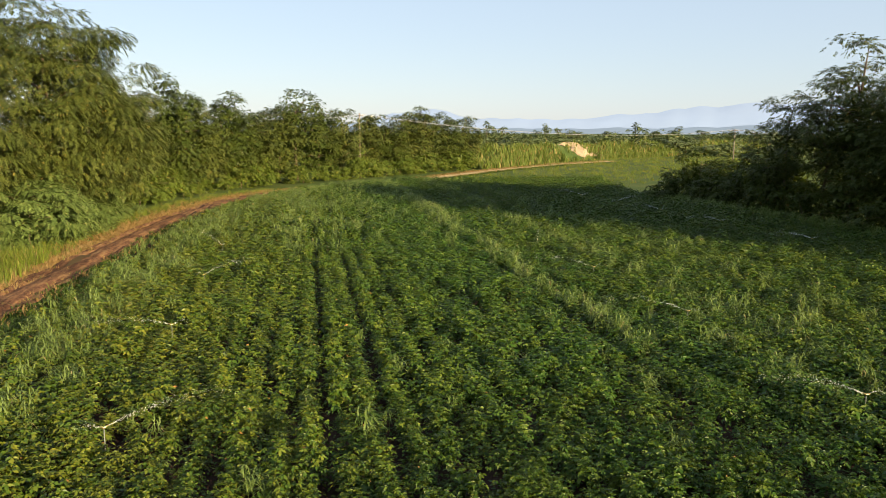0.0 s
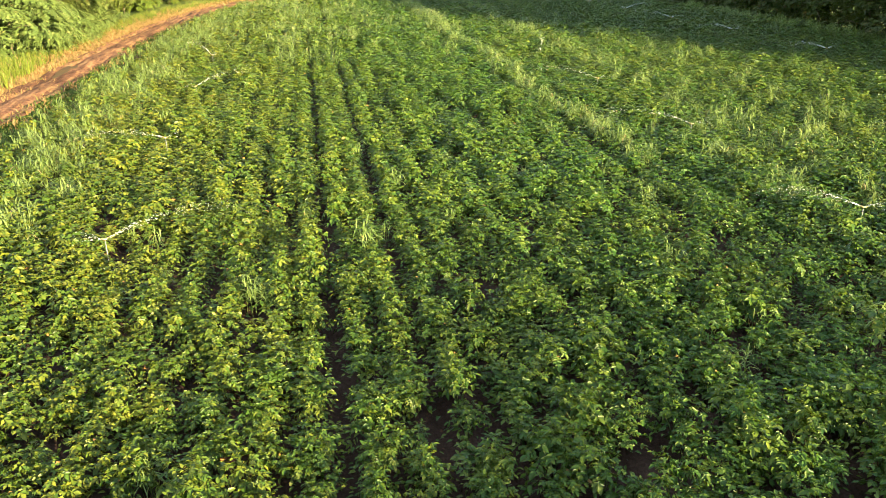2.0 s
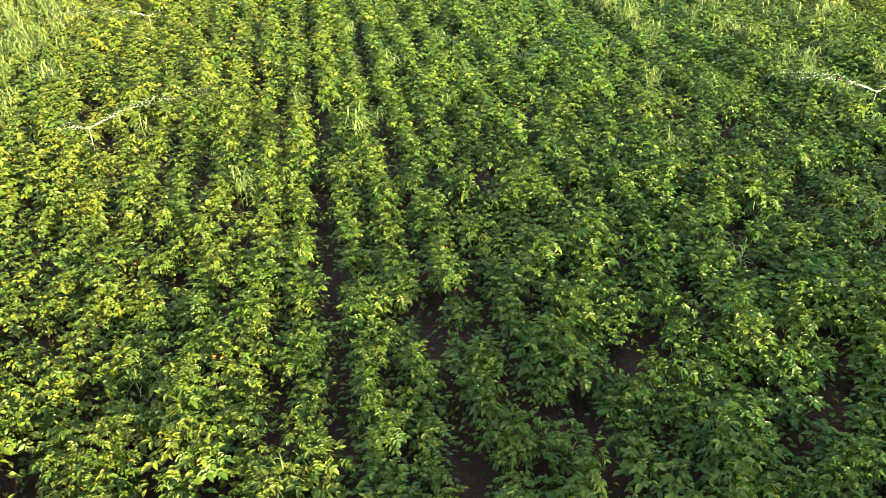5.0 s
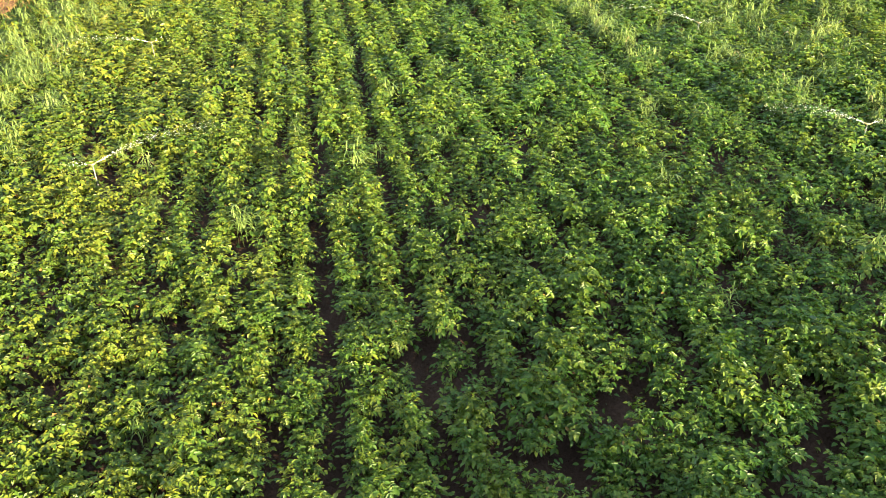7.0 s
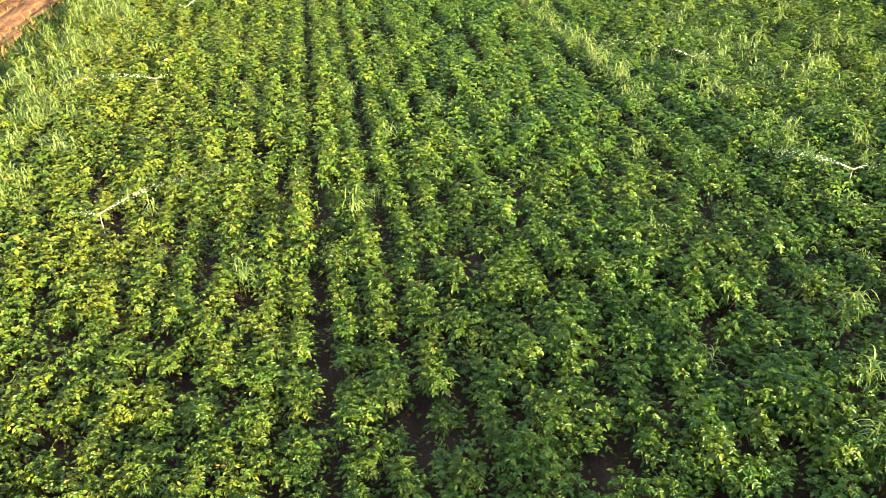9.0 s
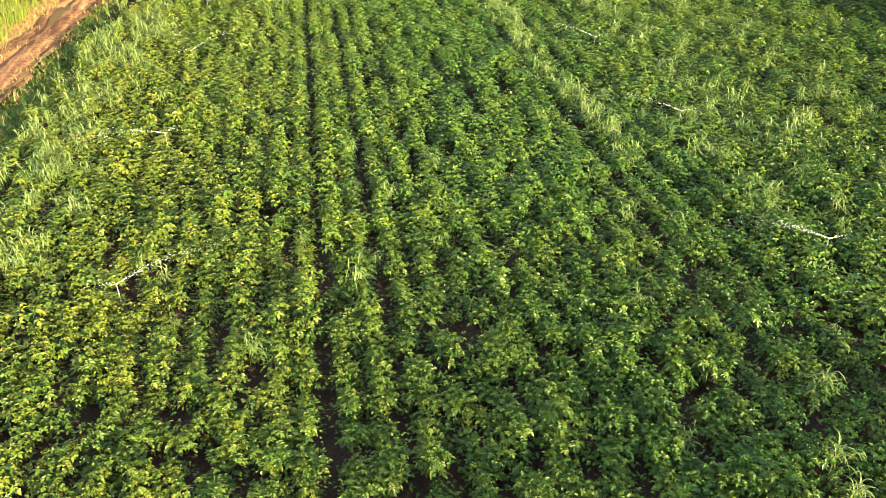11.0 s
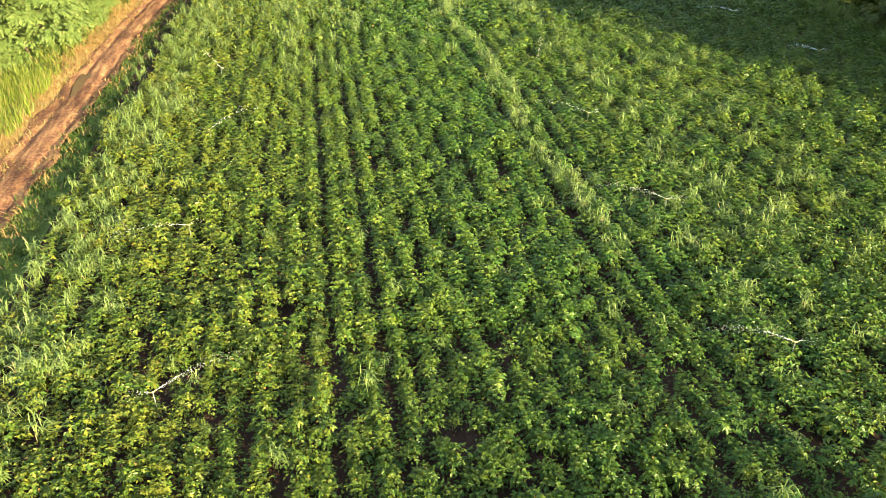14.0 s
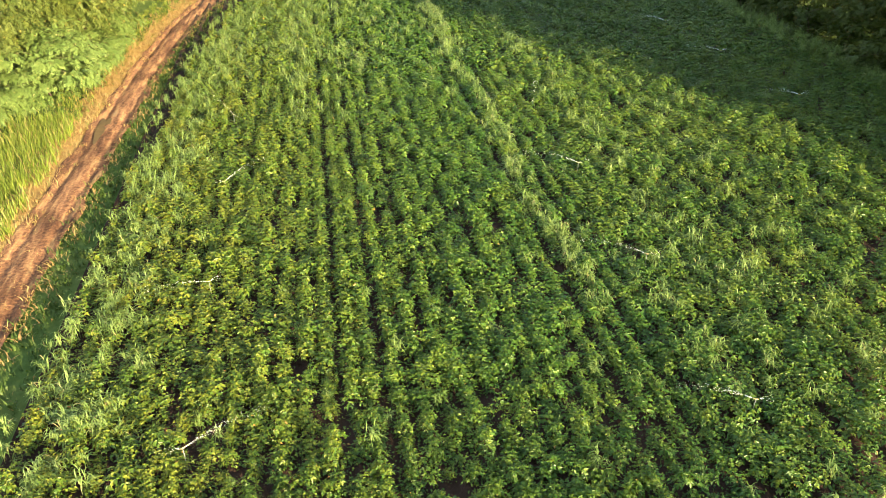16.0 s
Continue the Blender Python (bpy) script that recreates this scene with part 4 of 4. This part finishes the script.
    stuff("bank_scrub", scatter(bank, p, rng.uniform(0, 6.28, len(p)), np.stack([s * 1.3, s * 1.3, s], 1), rng), M_BUSH, "green scrub along the crest of the bank", "scrub")

    # two mountain ridges, their distance haze painted as glow
    def ridge(name, dist, keys, rough, material, label):
        ang = np.linspace(-0.9, 1.0, 240)
        h = np.interp(ang, [k[0] for k in keys], [k[1] for k in keys]) + rough * (smooth_noise(ang * 40, 0 * ang, 3.1) + 0.6 * smooth_noise(ang * 40, 0 * ang, 1.3, 2.0) + 0.35 * smooth_noise(ang * 40, 0 * ang, 0.45, 1.0))
        rows = []
        for k, (u, back) in enumerate(((0, 0), (0.35, 60), (0.75, 160), (1.0, 260), (0.4, 420))):
            d = dist + back + 25 * smooth_noise(ang * 60, 0 * ang + k, 2.3, k)
            rows.append(np.stack([-3.5 + np.sin(ang) * d, -18 + np.cos(ang) * d, np.maximum(h, 6) * u - 1], -1))
        v = np.stack(rows).reshape(-1, 3)
        i = np.arange(4)[:, None] * 240 + np.arange(239)[None]
        tagged(new(name, mesh_np(name, v, np.stack([i, i + 1, i + 241, i + 240], -1).reshape(-1, 4), material)), label, "mountains", kind="structure")

    ridge("backdrop_mountains", 3900, [(-0.9, 60), (-0.15, 60), (0.06, 60), (0.10, 95), (0.16, 130), (0.20, 90), (0.26, 75), (0.33, 75), (0.42, 100), (0.50, 140), (0.57, 150), (0.64, 160), (0.75, 150), (1.0, 90)], 9, M_MOUNT_FAR, "mountain ridge on the horizon, pale blue haze painted as glow")
    ridge("backdrop_foothills", 3000, [(-0.9, 22), (0.3, 22), (0.45, 26), (0.56, 34), (0.65, 30), (1.0, 22)], 4, M_MOUNT_NEAR, "low foothills below the mountains, blue-grey haze painted as glow")


far_country()


# ---- poles and wires ----
def utility_pole(x, y, h, turn, mat, label):
    base = tagged(new("utility_pole"), label, "pole", "utility poles of the line")
    part("shaft", mesh_np("shaft", *tube([(0, 0, -0.1), (0, 0, h * 0.5), (0, 0, h)], [0.16, 0.14, 0.11], 10), mat), base)
    part("crossarm", mesh_np("crossarm", *tube([(-0.9, 0, h - 0.5), (0, 0, h - 0.45), (0.9, 0, h - 0.5)], [0.07, 0.08, 0.07], 6), mat), base)
    for k in (-0.8, 0.8):
        part("insulator", mesh_np("insulator", *tube([(k, 0, h - 0.45), (k, 0, h - 0.36), (k, 0, h - 0.32), (k, 0, h - 0.22)], [0.04, 0.06, 0.06, 0.03], 8), M_CONCRETE), base)
    base.matrix_basis = pose(x, y, 0, 0, 0, turn)
    return base


POLES = [(-62, 55, 10.2), (5.2, 110.8, 10.5), (107.1, 165.2, 8.5), (230, 245, 9.0)]
for x, y, h in POLES[1:3]:
    utility_pole(x, y, h, -50, M_POLE, "weathered utility pole with a crossarm carrying wires")
for (xa, ya, ha), (xb, yb, hb) in zip(POLES, POLES[1:]):
    for k in (-0.8, 0.8):
        dx, dy = k * math.cos(radians(-50)), k * math.sin(radians(-50))
        u = np.linspace(0, 1, 24)
        pts = np.stack([xa + dx + (xb - xa) * u, ya + dy + (yb - ya) * u, ha - 0.22 + (hb - ha) * u - 4 * 2.4 * u * (1 - u)], 1)
        tagged(new("power_wire", mesh_np("power_wire", *tube(pts, np.full(24, 0.016), 4), M_WIRE)), "thin sagging power wire between utility poles", "wire", "wires of the line")


# ---- sprinklers ----
def sprinkler(x, y, turn, reach):
    rng = np.random.default_rng(int(abs(x * 100 + y * 10)))
    base = tagged(new("sprinkler"), "small field sprinkler on a riser throwing thin jets", "sprinkler", "sprinklers in the field")
    part("riser", mesh_np("riser", *tube([(0, 0, 0), (0, 0, 0.5), (0, 0, 0.92)], [0.016, 0.014, 0.014], 7), M_PIPE), base)
    part("nozzle", mesh_np("nozzle", *tube([(-0.09, 0, 0.95), (0, 0, 0.93), (0.11, 0, 0.98)], [0.018, 0.028, 0.014], 7), M_BRASS), base)
    for sgn, share in ((1, 1.0), (-1, 0.2)):
        n = int(900 * share)
        u = rng.uniform(0, 1, n) ** 1.2
        L = reach * share
        c = np.stack([sgn * (0.1 + L * u), rng.normal(0, 1, n) * 0.008 * (1 + 16 * u), 0.97 + L * (0.40 * u - 0.30 * u * u) + rng.normal(0, 1, n) * 0.008 * (1 + 14 * u)], 1)
        s = rng.uniform(0.0014, 0.0036, n) * (1.7 if x > 20 else 1.0) * (1.2 - 0.5 * u)
        tet = np.array([(2.2, 0, 0), (-1, 0.9, -0.5), (-1, -0.9, -0.5), (-1, 0, 1.0)])
        v = c[:, None] + tet[None] * s[:, None, None]
        q = np.arange(n)[:, None] * 4
        f = np.concatenate([q + [[0, 2, 1]], q + [[0, 1, 3]], q + [[0, 3, 2]], q + [[1, 2, 3]]])
        tagged(part("water_jet", mesh_np("water_jet", v.reshape(-1, 3), f, M_WATER), base, "fine white water drops"), kind="stuff")
    base.matrix_basis = pose(x, y, 0.02, 0, 0, turn)


for x, y, turn, reach in [(10.3, -2.1, 165, 2.6), (10.25, 7.0, 160, 3.0), (10.2, 16.3, 160, 3.0), (10.2, 25.6, 70, 3.0), (-8.1, -1.2, 20, 2.8), (-8.2, 8.0, 200, 2.6), (-8.3, 17.2, 40, 2.8), (-8.5, 26.4, 120, 3.0),
                          (27.5, 23.7, 172, 2.4), (26.9, 33.3, 176, 2.6), (26.2, 41.8, 170, 3.0), (25.6, 49.8, 10, 2.8), (24.9, 57.5, 168, 3.0)]:
    sprinkler(x, y, turn, reach)
